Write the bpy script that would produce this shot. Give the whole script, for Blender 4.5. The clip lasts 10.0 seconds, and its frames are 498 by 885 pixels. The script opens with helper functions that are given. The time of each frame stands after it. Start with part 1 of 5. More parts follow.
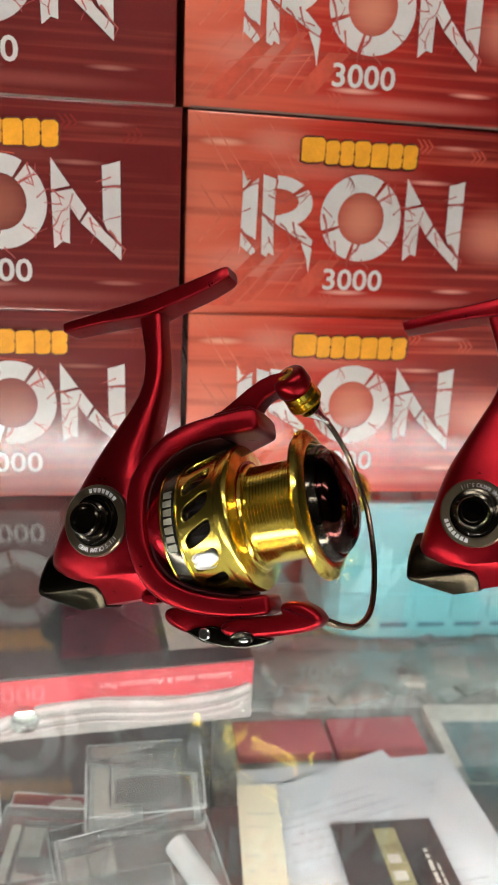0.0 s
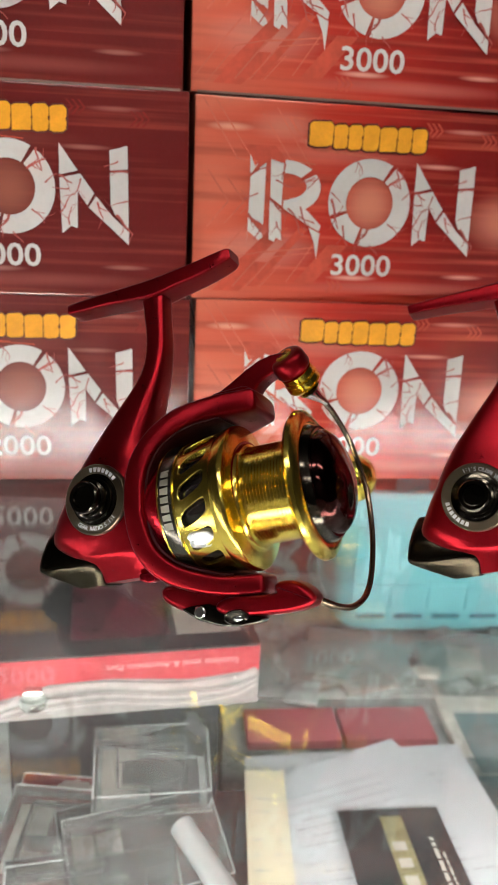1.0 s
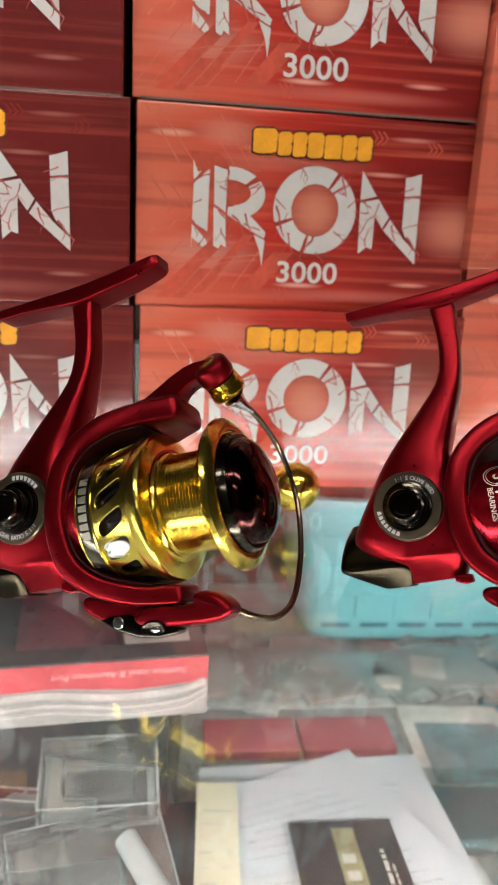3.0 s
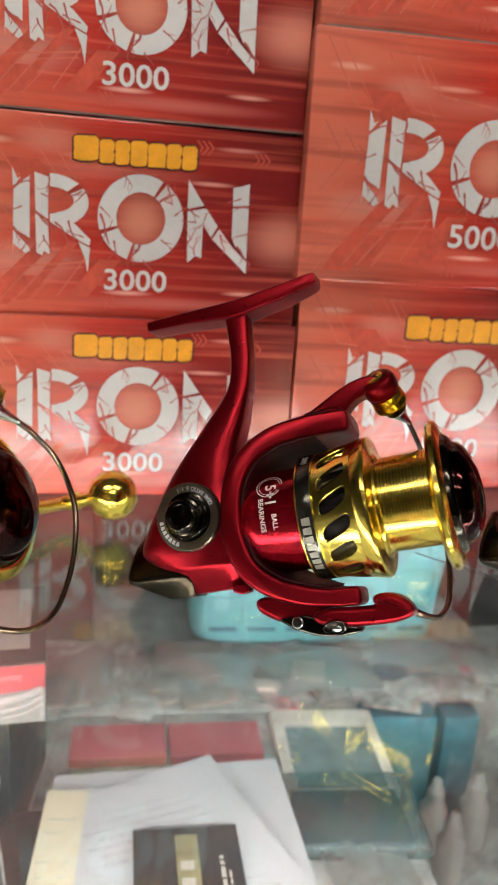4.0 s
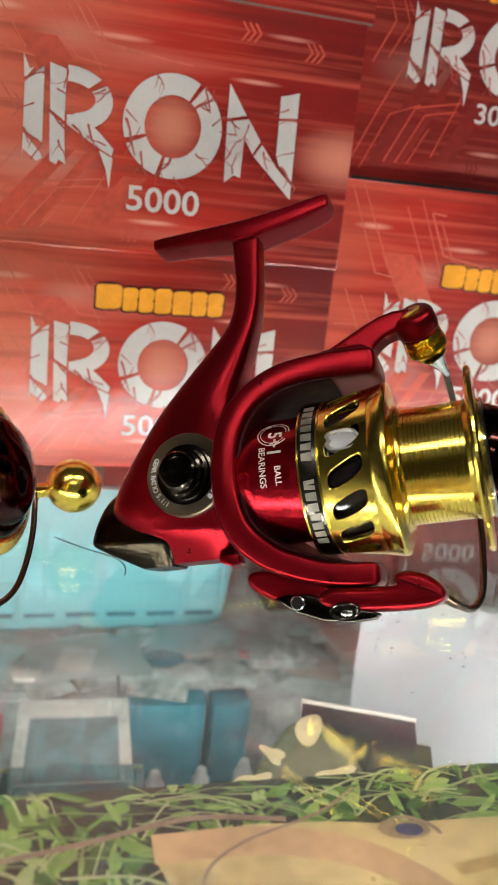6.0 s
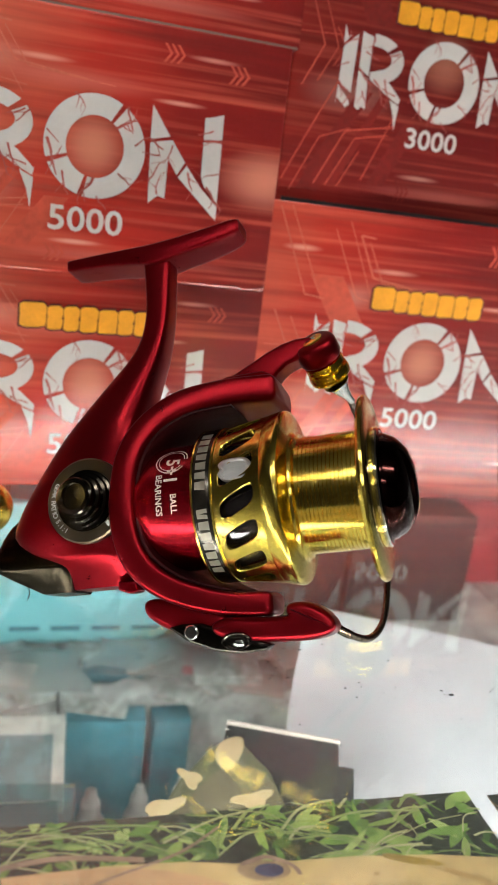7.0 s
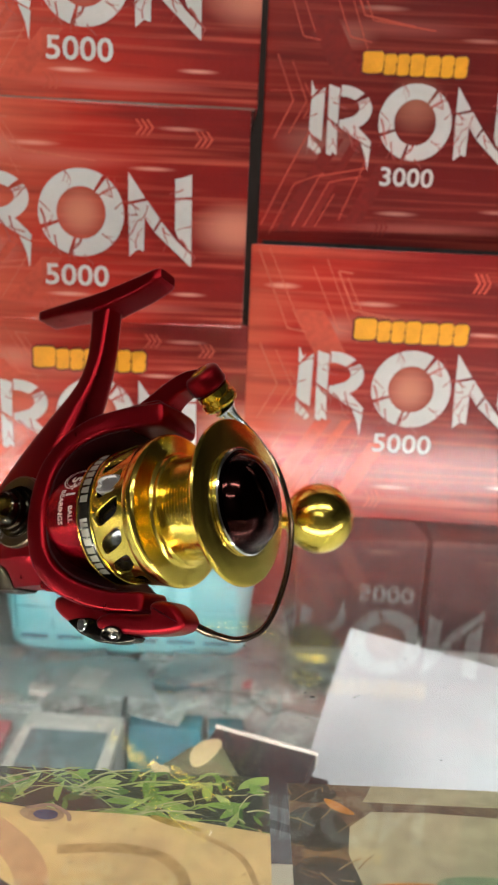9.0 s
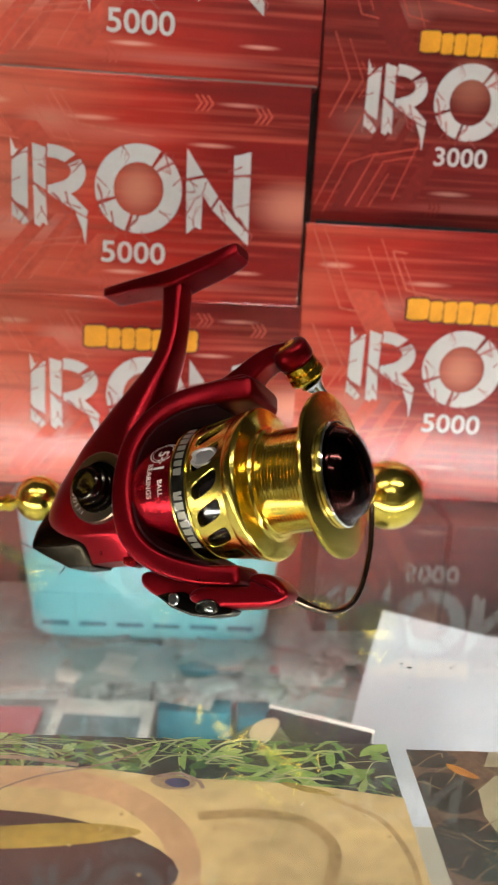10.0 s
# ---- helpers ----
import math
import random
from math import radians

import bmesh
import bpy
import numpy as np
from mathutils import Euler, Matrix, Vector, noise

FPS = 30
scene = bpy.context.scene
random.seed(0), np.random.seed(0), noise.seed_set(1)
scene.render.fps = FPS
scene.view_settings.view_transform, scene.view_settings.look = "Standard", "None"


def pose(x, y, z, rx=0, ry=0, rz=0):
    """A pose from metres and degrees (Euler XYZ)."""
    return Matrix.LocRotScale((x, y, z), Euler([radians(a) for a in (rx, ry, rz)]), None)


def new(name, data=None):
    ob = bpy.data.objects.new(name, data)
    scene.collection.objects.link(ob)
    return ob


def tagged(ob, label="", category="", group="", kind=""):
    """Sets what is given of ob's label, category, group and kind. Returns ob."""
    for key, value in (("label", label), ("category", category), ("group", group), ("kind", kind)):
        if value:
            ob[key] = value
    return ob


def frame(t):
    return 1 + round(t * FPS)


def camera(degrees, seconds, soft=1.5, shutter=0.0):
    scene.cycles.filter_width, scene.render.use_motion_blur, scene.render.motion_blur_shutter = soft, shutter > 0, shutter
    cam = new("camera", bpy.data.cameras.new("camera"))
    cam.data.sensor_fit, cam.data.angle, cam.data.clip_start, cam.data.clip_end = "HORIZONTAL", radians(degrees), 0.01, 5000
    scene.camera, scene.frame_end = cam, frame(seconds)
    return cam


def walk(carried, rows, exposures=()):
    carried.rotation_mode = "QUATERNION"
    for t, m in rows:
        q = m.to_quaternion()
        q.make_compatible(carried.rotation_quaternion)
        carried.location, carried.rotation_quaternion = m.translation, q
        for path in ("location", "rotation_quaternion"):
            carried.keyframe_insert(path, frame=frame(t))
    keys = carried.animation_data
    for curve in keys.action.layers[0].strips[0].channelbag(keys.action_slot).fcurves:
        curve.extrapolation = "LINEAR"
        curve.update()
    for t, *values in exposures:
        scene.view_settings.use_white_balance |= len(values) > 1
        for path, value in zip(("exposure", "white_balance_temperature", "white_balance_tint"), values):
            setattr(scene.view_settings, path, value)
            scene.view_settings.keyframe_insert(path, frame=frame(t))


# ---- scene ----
cam = camera(35.3, 10.0)
cam.data.dof.use_dof, cam.data.dof.focus_distance, cam.data.dof.aperture_fstop = True, 0.25, 23.0
# seconds, eye in metres, then yaw, pitch and roll in degrees
ROWS = [
    (0.0, 0.0076, -0.0010, 0.1309, -7.27, -15.99, 2.67),
    (0.5, 0.0188, -0.0012, 0.1343, -6.17, -16.19, 2.59),
    (1.0, 0.0163, -0.0040, 0.1270, -5.36, -16.43, 2.55),
    (1.5, 0.0111, -0.0055, 0.1286, -5.06, -16.45, 2.74),
    (2.0, 0.0167, -0.0054, 0.1267, -5.26, -16.32, 2.97),
    (2.2, 0.0180, -0.0042, 0.1296, -5.28, -16.25, 2.97),
    (3.3, 0.0526, -0.0028, 0.1270, -6.82, -15.79, 3.13),
    (3.5, 0.0649, -0.0066, 0.1321, -7.49, -15.82, 3.40),
    (4.0, 0.1017, -0.0093, 0.1348, -8.68, -15.71, 3.88),
    (4.5, 0.1266, -0.0077, 0.1327, -10.14, -15.81, 4.59),
    (5.0, 0.1573, -0.0026, 0.1305, -11.27, -16.03, 5.16),
    (5.5, 0.1900, -0.0022, 0.1311, -12.83, -16.04, 5.78),
    (6.0, 0.2254, -0.0065, 0.1353, -14.09, -16.57, 6.02),
    (6.2, 0.2346, -0.0074, 0.1349, -14.84, -16.49, 6.40),
    (7.5, 0.2698, -0.0148, 0.1499, -15.36, -15.47, 7.06),
    (8.0, 0.3077, -0.0274, 0.1494, -9.22, -15.02, 5.86),
    (8.5, 0.3500, -0.0389, 0.1608, -3.33, -14.85, 4.22),
    (9.0, 0.3597, -0.0559, 0.1590, -0.41, -14.79, 2.76),
    (9.5, 0.3454, -0.0587, 0.1571, -0.24, -14.90, 2.63),
    (10.0, 0.3153, -0.0567, 0.1490, -2.49, -15.13, 3.22),
]


def eye_pose(x, y, z, yaw, pitch, roll):
    return pose(x, y, z, 0, 0, yaw) @ pose(0, 0, 0, 90 + pitch) @ pose(0, 0, 0, 0, 0, roll)


walk(cam, [(t, eye_pose(*r)) for t, *r in ROWS])


# ---- world and lights ----
world = bpy.data.worlds.new("shop_air")
scene.world = world
world.use_nodes = True
world.node_tree.nodes["Background"].inputs[0].default_value = (0.9, 0.95, 1.0, 1)
world.node_tree.nodes["Background"].inputs[1].default_value = 0.02


# ---- materials ----
def nodes_of(name):
    m = bpy.data.materials.new(name)
    m.use_nodes = True
    return m, m.node_tree.nodes, m.node_tree.links, m.node_tree.nodes["Principled BSDF"]


def noise_at(n, l, scale, detail=4.0, stretch=(1, 1, 1), coords="Object"):
    tc, mp, nz = n.new("ShaderNodeTexCoord"), n.new("ShaderNodeMapping"), n.new("ShaderNodeTexNoise")
    mp.inputs["Scale"].default_value = stretch
    nz.inputs["Scale"].default_value, nz.inputs["Detail"].default_value = scale, detail
    l.new(tc.outputs[coords], mp.inputs[0])
    l.new(mp.outputs[0], nz.inputs["Vector"])
    return nz.outputs[0]


def ramp(n, l, src, stops):
    r = n.new("ShaderNodeValToRGB")
    while len(r.color_ramp.elements) < len(stops):
        r.color_ramp.elements.new(0.5)
    for e, (p, c) in zip(r.color_ramp.elements, stops):
        e.position, e.color = p, (*c, 1) if len(c) == 3 else c
    l.new(src, r.inputs[0])
    return r.outputs[0]


def mixed(n, l, a, b, f, mode="MIX"):
    m = n.new("ShaderNodeMix")
    m.data_type, m.blend_type = "RGBA", mode
    for i, v in ((0, f), (6, a), (7, b)):
        if hasattr(v, "links"):
            l.new(v, m.inputs[i])
        else:
            m.inputs[i].default_value = v if i == 0 else (*v, 1)
    return m.outputs[2]


def math_node(n, l, op, a, b=0.0, clamp=False):
    m = n.new("ShaderNodeMath")
    m.operation, m.use_clamp = op, clamp
    for i, v in ((0, a), (1, b)):
        if hasattr(v, "links"):
            l.new(v, m.inputs[i])
        else:
            m.inputs[i].default_value = v
    return m.outputs[0]


def surface(name, colour, rough=0.5, metal=0.0, coat=0.0, vary=0.25, scale=60.0, bump=0.05, stretch=(1, 1, 1), fine=8.0, spec=0.5, film=(0.06, 1.5)):
    """A plain surface with two scales of variation in colour and gloss, and a fine relief."""
    m, n, l, p = nodes_of(name)
    big, small = noise_at(n, l, scale, 3, stretch), noise_at(n, l, scale * fine, 3, stretch)
    dark, light = [tuple(min(1, c * k) for c in colour) for k in (1 - vary, 1 + vary)]
    both = math_node(n, l, "ADD", math_node(n, l, "MULTIPLY", big, 0.65), math_node(n, l, "MULTIPLY", small, 0.35))
    l.new(ramp(n, l, both, [(0.3, dark), (0.7, light)]), p.inputs["Base Color"])
    l.new(ramp(n, l, both, [(0.3, (rough * 0.85,) * 3), (0.7, (min(1, rough * 1.2),) * 3)]), p.inputs["Roughness"])
    p.inputs["Metallic"].default_value, p.inputs["Coat Weight"].default_value = metal, coat
    p.inputs["Specular IOR Level"].default_value = spec
    p.inputs["Coat Roughness"].default_value, p.inputs["Coat IOR"].default_value = film
    if bump:
        b = n.new("ShaderNodeBump")
        b.inputs["Strength"].default_value, b.inputs["Distance"].default_value = bump, 0.0004
        l.new(small, b.inputs["Height"])
        l.new(b.outputs[0], p.inputs["Normal"])
    return m


def glowing(name, colour, strength):
    m, n, l, p = nodes_of(name)
    p.inputs["Base Color"].default_value = (*colour, 1)
    p.inputs["Emission Color"].default_value = (*colour, 1)
    p.inputs["Emission Strength"].default_value = strength
    return m


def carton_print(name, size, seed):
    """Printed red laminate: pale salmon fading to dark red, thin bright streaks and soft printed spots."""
    w, h = size
    m, n, l, p = nodes_of(name)
    tc = n.new("ShaderNodeTexCoord")
    xyz = n.new("ShaderNodeSeparateXYZ")
    l.new(tc.outputs["Object"], xyz.inputs[0])
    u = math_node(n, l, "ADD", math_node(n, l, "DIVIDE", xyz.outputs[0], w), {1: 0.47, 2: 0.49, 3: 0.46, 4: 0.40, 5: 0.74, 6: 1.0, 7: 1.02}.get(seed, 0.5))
    wob = math_node(n, l, "MULTIPLY", math_node(n, l, "SUBTRACT", noise_at(n, l, 1.0, 2, (9 + seed, 1, 60)), 0.5), 0.55)
    base = ramp(n, l, math_node(n, l, "ADD", u, wob), [(0.0, (0.64, 0.145, 0.085)), (0.17, (0.58, 0.090, 0.048)), (0.42, (0.45, 0.020, 0.010)), (0.68, (0.26, 0.006, 0.0035)), (1.0, (0.165, 0.003, 0.0025))])
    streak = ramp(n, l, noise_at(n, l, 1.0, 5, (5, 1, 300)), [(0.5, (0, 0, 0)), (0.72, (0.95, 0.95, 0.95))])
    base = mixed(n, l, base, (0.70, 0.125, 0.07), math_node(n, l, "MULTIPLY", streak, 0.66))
    gaps = ramp(n, l, noise_at(n, l, 1.0, 3, (7, 1, 130)), [(0.3, (0.75, 0.75, 0.75)), (0.5, (0, 0, 0))])
    base = mixed(n, l, base, (0.10, 0.002, 0.0016), math_node(n, l, "MULTIPLY", gaps, 0.75))
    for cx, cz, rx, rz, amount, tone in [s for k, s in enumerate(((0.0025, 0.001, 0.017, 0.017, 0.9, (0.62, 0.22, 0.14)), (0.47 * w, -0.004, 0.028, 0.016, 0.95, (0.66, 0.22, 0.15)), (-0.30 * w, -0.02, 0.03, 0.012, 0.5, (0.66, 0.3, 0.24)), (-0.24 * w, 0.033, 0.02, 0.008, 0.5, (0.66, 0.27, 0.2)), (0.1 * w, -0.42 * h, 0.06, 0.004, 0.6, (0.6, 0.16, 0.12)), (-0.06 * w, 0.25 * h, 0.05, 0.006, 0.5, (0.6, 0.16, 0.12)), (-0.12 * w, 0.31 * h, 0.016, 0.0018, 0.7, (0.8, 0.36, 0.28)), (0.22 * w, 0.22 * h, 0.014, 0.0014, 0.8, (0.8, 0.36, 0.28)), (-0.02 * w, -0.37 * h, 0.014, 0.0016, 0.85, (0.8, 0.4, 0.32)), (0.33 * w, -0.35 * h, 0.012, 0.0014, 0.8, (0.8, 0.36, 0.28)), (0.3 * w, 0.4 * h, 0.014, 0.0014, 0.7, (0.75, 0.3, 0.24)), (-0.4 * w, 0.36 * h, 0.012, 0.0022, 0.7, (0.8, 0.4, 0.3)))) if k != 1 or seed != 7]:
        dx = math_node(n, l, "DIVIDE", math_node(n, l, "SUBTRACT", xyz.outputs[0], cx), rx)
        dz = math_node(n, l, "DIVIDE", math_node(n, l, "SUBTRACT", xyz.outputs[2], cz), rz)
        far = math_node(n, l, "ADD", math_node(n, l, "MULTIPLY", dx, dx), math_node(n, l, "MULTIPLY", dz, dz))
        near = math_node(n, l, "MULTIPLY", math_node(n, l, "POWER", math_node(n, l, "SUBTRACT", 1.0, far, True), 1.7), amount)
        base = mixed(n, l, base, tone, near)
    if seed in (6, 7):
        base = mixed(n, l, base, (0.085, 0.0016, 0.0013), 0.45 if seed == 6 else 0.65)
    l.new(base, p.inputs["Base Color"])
    p.inputs["Roughness"].default_value, p.inputs["Specular IOR Level"].default_value = 0.5, 0.25
    p.inputs["Coat Weight"].default_value, p.inputs["Coat Roughness"].default_value = 1.0, 0.20
    p.inputs["Coat IOR"].default_value = 1.62
    return laminate(m)


def laminate(m):
    """The carton's soft waviness and fine orange peel, for all that is printed on it."""
    n, l = m.node_tree.nodes, m.node_tree.links
    wave, peel = n.new("ShaderNodeBump"), n.new("ShaderNodeBump")
    wave.inputs["Strength"].default_value, wave.inputs["Distance"].default_value = 0.2, 0.0012
    peel.inputs["Strength"].default_value, peel.inputs["Distance"].default_value = 0.35, 0.00012
    l.new(noise_at(n, l, 20, 1), wave.inputs["Height"])
    l.new(noise_at(n, l, 900, 2), peel.inputs["Height"])
    l.new(wave.outputs[0], peel.inputs["Normal"])
    l.new(peel.outputs[0], n["Principled BSDF"].inputs["Normal"])
    return m


def clear_plate(name, tint, rough, haze):
    """Glass or clear plastic with dust and smears."""
    m, n, l, p = nodes_of(name)
    p.inputs["Base Color"].default_value = (*tint, 1)
    p.inputs["Transmission Weight"].default_value, p.inputs["IOR"].default_value = 1.0, 1.5
    p.inputs["Roughness"].default_value = rough
    d, mx = n.new("ShaderNodeBsdfDiffuse"), n.new("ShaderNodeMixShader")
    d.inputs[0].default_value = (0.62, 0.66, 0.66, 1)
    dust = math_node(n, l, "MULTIPLY", ramp(n, l, noise_at(n, l, 14, 5, (1, 1.6, 1)), [(0.35, (0.25,) * 3), (0.75, (1, 1, 1))]), haze)
    speck = math_node(n, l, "MULTIPLY", ramp(n, l, noise_at(n, l, 420, 2), [(0.72, (0, 0, 0)), (0.78, (1, 1, 1))]), haze * 0.7)
    total = math_node(n, l, "ADD", dust, speck, True)
    for turn, dense in ((0.5, 9), (-0.9, 7), (1.3, 6)):
        tc, mp, nz = n.new("ShaderNodeTexCoord"), n.new("ShaderNodeMapping"), n.new("ShaderNodeTexNoise")
        mp.inputs["Rotation"].default_value, mp.inputs["Scale"].default_value = (0, 0, turn), (28, 1400, 1)
        nz.inputs["Scale"].default_value, nz.inputs["Detail"].default_value = 1.0, 1.0
        l.new(tc.outputs["Object"], mp.inputs[0])
        l.new(mp.outputs[0], nz.inputs["Vector"])
        where = ramp(n, l, noise_at(n, l, dense, 2), [(0.52, (0, 0, 0)), (0.66, (1, 1, 1))])
        lines = math_node(n, l, "MULTIPLY", ramp(n, l, nz.outputs[0], [(0.74, (0, 0, 0)), (0.79, (1, 1, 1))]), where)
        total = math_node(n, l, "ADD", total, math_node(n, l, "MULTIPLY", lines, haze * 2.5), True)
    l.new(total, mx.inputs[0])
    l.new(p.outputs[0], mx.inputs[1])
    l.new(d.outputs[0], mx.inputs[2])
    l.new(mx.outputs[0], n["Material Output"].inputs[0])
    return m


def thin_film(name, tint, amount, gloss=0.07, sheen=1.6):
    """Thin clear plastic: mostly see-through, with a sharp sheen that grows at the edges."""
    m, n, l, p = nodes_of(name)
    p.inputs["Base Color"].default_value, p.inputs["Roughness"].default_value = (*tint, 1), 0.3
    t, g, fr = n.new("ShaderNodeBsdfTransparent"), n.new("ShaderNodeBsdfGlossy"), n.new("ShaderNodeFresnel")
    g.inputs["Roughness"].default_value, fr.inputs[0].default_value = gloss, 1.5
    a, b = n.new("ShaderNodeMixShader"), n.new("ShaderNodeMixShader")
    l.new(math_node(n, l, "MULTIPLY", fr.outputs[0], sheen, True), a.inputs[0])
    l.new(t.outputs[0], a.inputs[1])
    l.new(g.outputs[0], a.inputs[2])
    l.new(ramp(n, l, noise_at(n, l, 30, 4), [(0.3, (amount * 0.4,) * 3), (0.75, (amount * 1.6,) * 3)]), b.inputs[0])
    l.new(a.outputs[0], b.inputs[1])
    l.new(p.outputs[0], b.inputs[2])
    l.new(b.outputs[0], n["Material Output"].inputs[0])
    return m


RED = surface("red_anodised", (0.165, 0.0016, 0.005), 0.31, 0.90, 0.0, 0.06, 200, 0)
RED_GLOSS = surface("red_gloss", (0.25, 0.0026, 0.009), 0.21, 0.85, 0.0, 0.06, 200, 0)
GOLD = surface("gold_polished", (0.80, 0.60, 0.10), 0.17, 1.0, 0.0, 0.05, 60, 0)
GOLD_SATIN = surface("gold_satin", (0.74, 0.57, 0.14), 0.21, 1.0, 0.0, 0.05, 60, 0)
GOLD_TURNED = surface("gold_turned", (0.75, 0.56, 0.105), 0.18, 1.0, 0.0, 0.05, 60, 0)

CHROME = surface("chrome", (0.72, 0.72, 0.7), 0.1, 1.0, 0, 0.05, 200, 0)
RINGMETAL = surface("ring_metal", (0.115, 0.09, 0.06), 0.33, 1.0, 0, 0.05, 200, 0)
TAILMETAL = surface("tail_metal", (0.026, 0.021, 0.014), 0.2, 1.0, 0, 0.12, 200, 0.02)
SMOKE = surface("smoked_chrome", (0.05, 0.043, 0.034), 0.14, 1.0, 0, 0.12, 200, 0.02)
BLACK = surface("black_gloss", (0.010, 0.008, 0.008), 0.1, 0.0, 0.5, 0.2, 100, 0)
WINE = surface("dark_red_gloss", (0.034, 0.012, 0.011), 0.10, 1.0, 0.0, 0.2, 100, 0)
# Near-black wine: the shade inside the rotor, put into the colour.
ROTOR_SHADE = surface("dark_wine_shade", (0.020, 0.001, 0.0015), 0.55, 0.0, 0.0, 0.2, 100, 0, spec=0.12)
DARKBAND = surface("smoked_band", (0.055, 0.048, 0.038), 0.22, 0.9, 0.2, 0.15, 120, 0)
BRONZE = surface("bronze_wire", (0.17, 0.12, 0.085), 0.2, 1.0, 0, 0.1, 200, 0)
CUTEDGE = surface("cut_card_edge", (0.19, 0.11, 0.09), 0.8, 0, 0, 0.15, 80, 0.3)
PRINT_WHITE = surface("print_white", (0.62, 0.59, 0.575), 0.5, 0, 1.0, 0.05, 80, 0.05, spec=0.25, film=(0.20, 1.62))
PRINT_SILVER = surface("print_silver", (0.60, 0.54, 0.48), 0.4, 0.2, 0, 0.05, 80, 0)
BAND_INK = surface("band_ink", (0.24, 0.22, 0.18), 0.4, 0.5, 0, 0.05, 80, 0)
PRINT_YELLOW = surface("print_yellow", (0.80, 0.34, 0.022), 0.35, 0, 0.3, 0.14, 120, 0)
PRINT_CRACK = surface("print_crack", (0.40, 0.075, 0.06), 0.35, 0, 1.0, 0.2, 60, 0, film=(0.20, 1.62))
PRINT_DARK = surface("print_dark", (0.09, 0.012, 0.008), 0.4, 0, 0.3, 0.1, 80, 0)
PRINT_PINK = surface("print_salmon", (0.58, 0.13, 0.08), 0.5, 0, 1.0, 0.2, 60, 0, spec=0.25, film=(0.20, 1.62))
PRINT_BAND = surface("print_salmon_soft", (0.52, 0.075, 0.042), 0.5, 0, 1.0, 0.3, 40, 0, spec=0.25, film=(0.20, 1.62))
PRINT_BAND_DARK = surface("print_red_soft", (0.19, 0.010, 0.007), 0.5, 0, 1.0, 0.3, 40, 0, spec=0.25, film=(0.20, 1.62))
for printed in (PRINT_WHITE, PRINT_CRACK, PRINT_PINK, PRINT_BAND, PRINT_BAND_DARK):
    laminate(printed)
BOARD = surface("grey_board", (0.30, 0.26, 0.24), 0.8, 0, 0, 0.15, 80, 0.3)
GLASS = clear_plate("counter_glass", (0.95, 0.985, 0.975), 0.0, 0.065)
PAPER = surface("white_paper", (0.47, 0.49, 0.525), 0.7, 0, 0, 0.05, 30, 0.1)
CREAM = surface("cream_paper", (0.60, 0.55, 0.42), 0.7, 0, 0, 0.06, 40, 0.1)
INK = surface("grey_ink", (0.36, 0.37, 0.39), 0.7, 0, 0, 0.2, 60, 0)
FILM = thin_film("clear_blister", (0.62, 0.64, 0.64), 0.10)
RIMPLASTIC = thin_film("clear_rim", (0.62, 0.64, 0.64), 0.42, 0.1, 1.0)
MURK = thin_film("grey_bag_film", (0.30, 0.34, 0.325), 0.16, 0.45, 0.3)
BAG = thin_film("teal_bag_film", (0.13, 0.24, 0.25), 0.40)
STEEL_GREY = surface("grey_laminate", (0.34, 0.365, 0.36), 0.5, 0, 0, 0.5, 45, 0.15)
MURKY = surface("grey_green_packet", (0.26, 0.285, 0.275), 0.45, 0, 0.2, 0.8, 120, 0.3)
WINEBOX = surface("dull_wine_card", (0.13, 0.02, 0.022), 0.45, 0, 0.1, 0.4, 50, 0.1)
DARK = surface("charcoal_card", (0.024, 0.024, 0.026), 0.5, 0, 0, 0.5, 40, 0.15, spec=0.2)
CARDRED = surface("dull_red_card", (0.33, 0.035, 0.045), 0.45, 0, 0.1, 0.25, 40, 0.1)
PINK = surface("pink_card", (0.40, 0.10, 0.115), 0.5, 0, 0.1, 0.15, 40, 0.1)
TURQUOISE = surface("turquoise_plastic", (0.20, 0.56, 0.62), 0.38, 0, 0.1, 0.07, 30, 0.05)
TURQ_DARK = surface("turquoise_slot", (0.05, 0.20, 0.25), 0.5, 0, 0, 0.1, 30, 0)
TEAL = surface("teal_card", (0.03, 0.11, 0.14), 0.4, 0, 0.2, 0.3, 30, 0.1)
OFFWHITE = surface("offwhite_card", (0.44, 0.40, 0.36), 0.6, 0, 0, 0.15, 30, 0.1)
NOZZLE = surface("milky_plastic", (0.32, 0.335, 0.32), 0.35, 0, 0.2, 0.08, 60, 0)
TAN = surface("camo_tan", (0.46, 0.36, 0.20), 0.8, 0, 0, 0.15, 60, 0.4)
OLIVE = surface("camo_olive", (0.10, 0.11, 0.06), 0.85, 0, 0, 0.25, 60, 0.4)
YELLOWEDGE = surface("yellow_edge", (0.55, 0.42, 0.10), 0.5, 0, 0, 0.15, 60, 0)
RAIL = surface("cream_enamel", (0.60, 0.56, 0.44), 0.4, 0, 0.2, 0.08, 25, 0.08)
BACKBOARD = surface("dark_brown_board", (0.022, 0.014, 0.011), 0.8, 0, 0, 0.2, 3, 0.1)
WALL = surface("painted_wall", (0.07, 0.068, 0.066), 0.8, 0, 0, 0.06, 3, 0.1)
FLOORTILE = surface("floor_tile", (0.15, 0.145, 0.14), 0.4, 0, 0.1, 0.15, 4, 0.1)
CEIL = surface("ceiling_board", (0.22, 0.22, 0.215), 0.9, 0, 0, 0.04, 4, 0.2)
ALU = surface("brushed_aluminium", (0.62, 0.62, 0.62), 0.35, 1.0, 0, 0.1, 80, 0.05, (1, 12, 12))
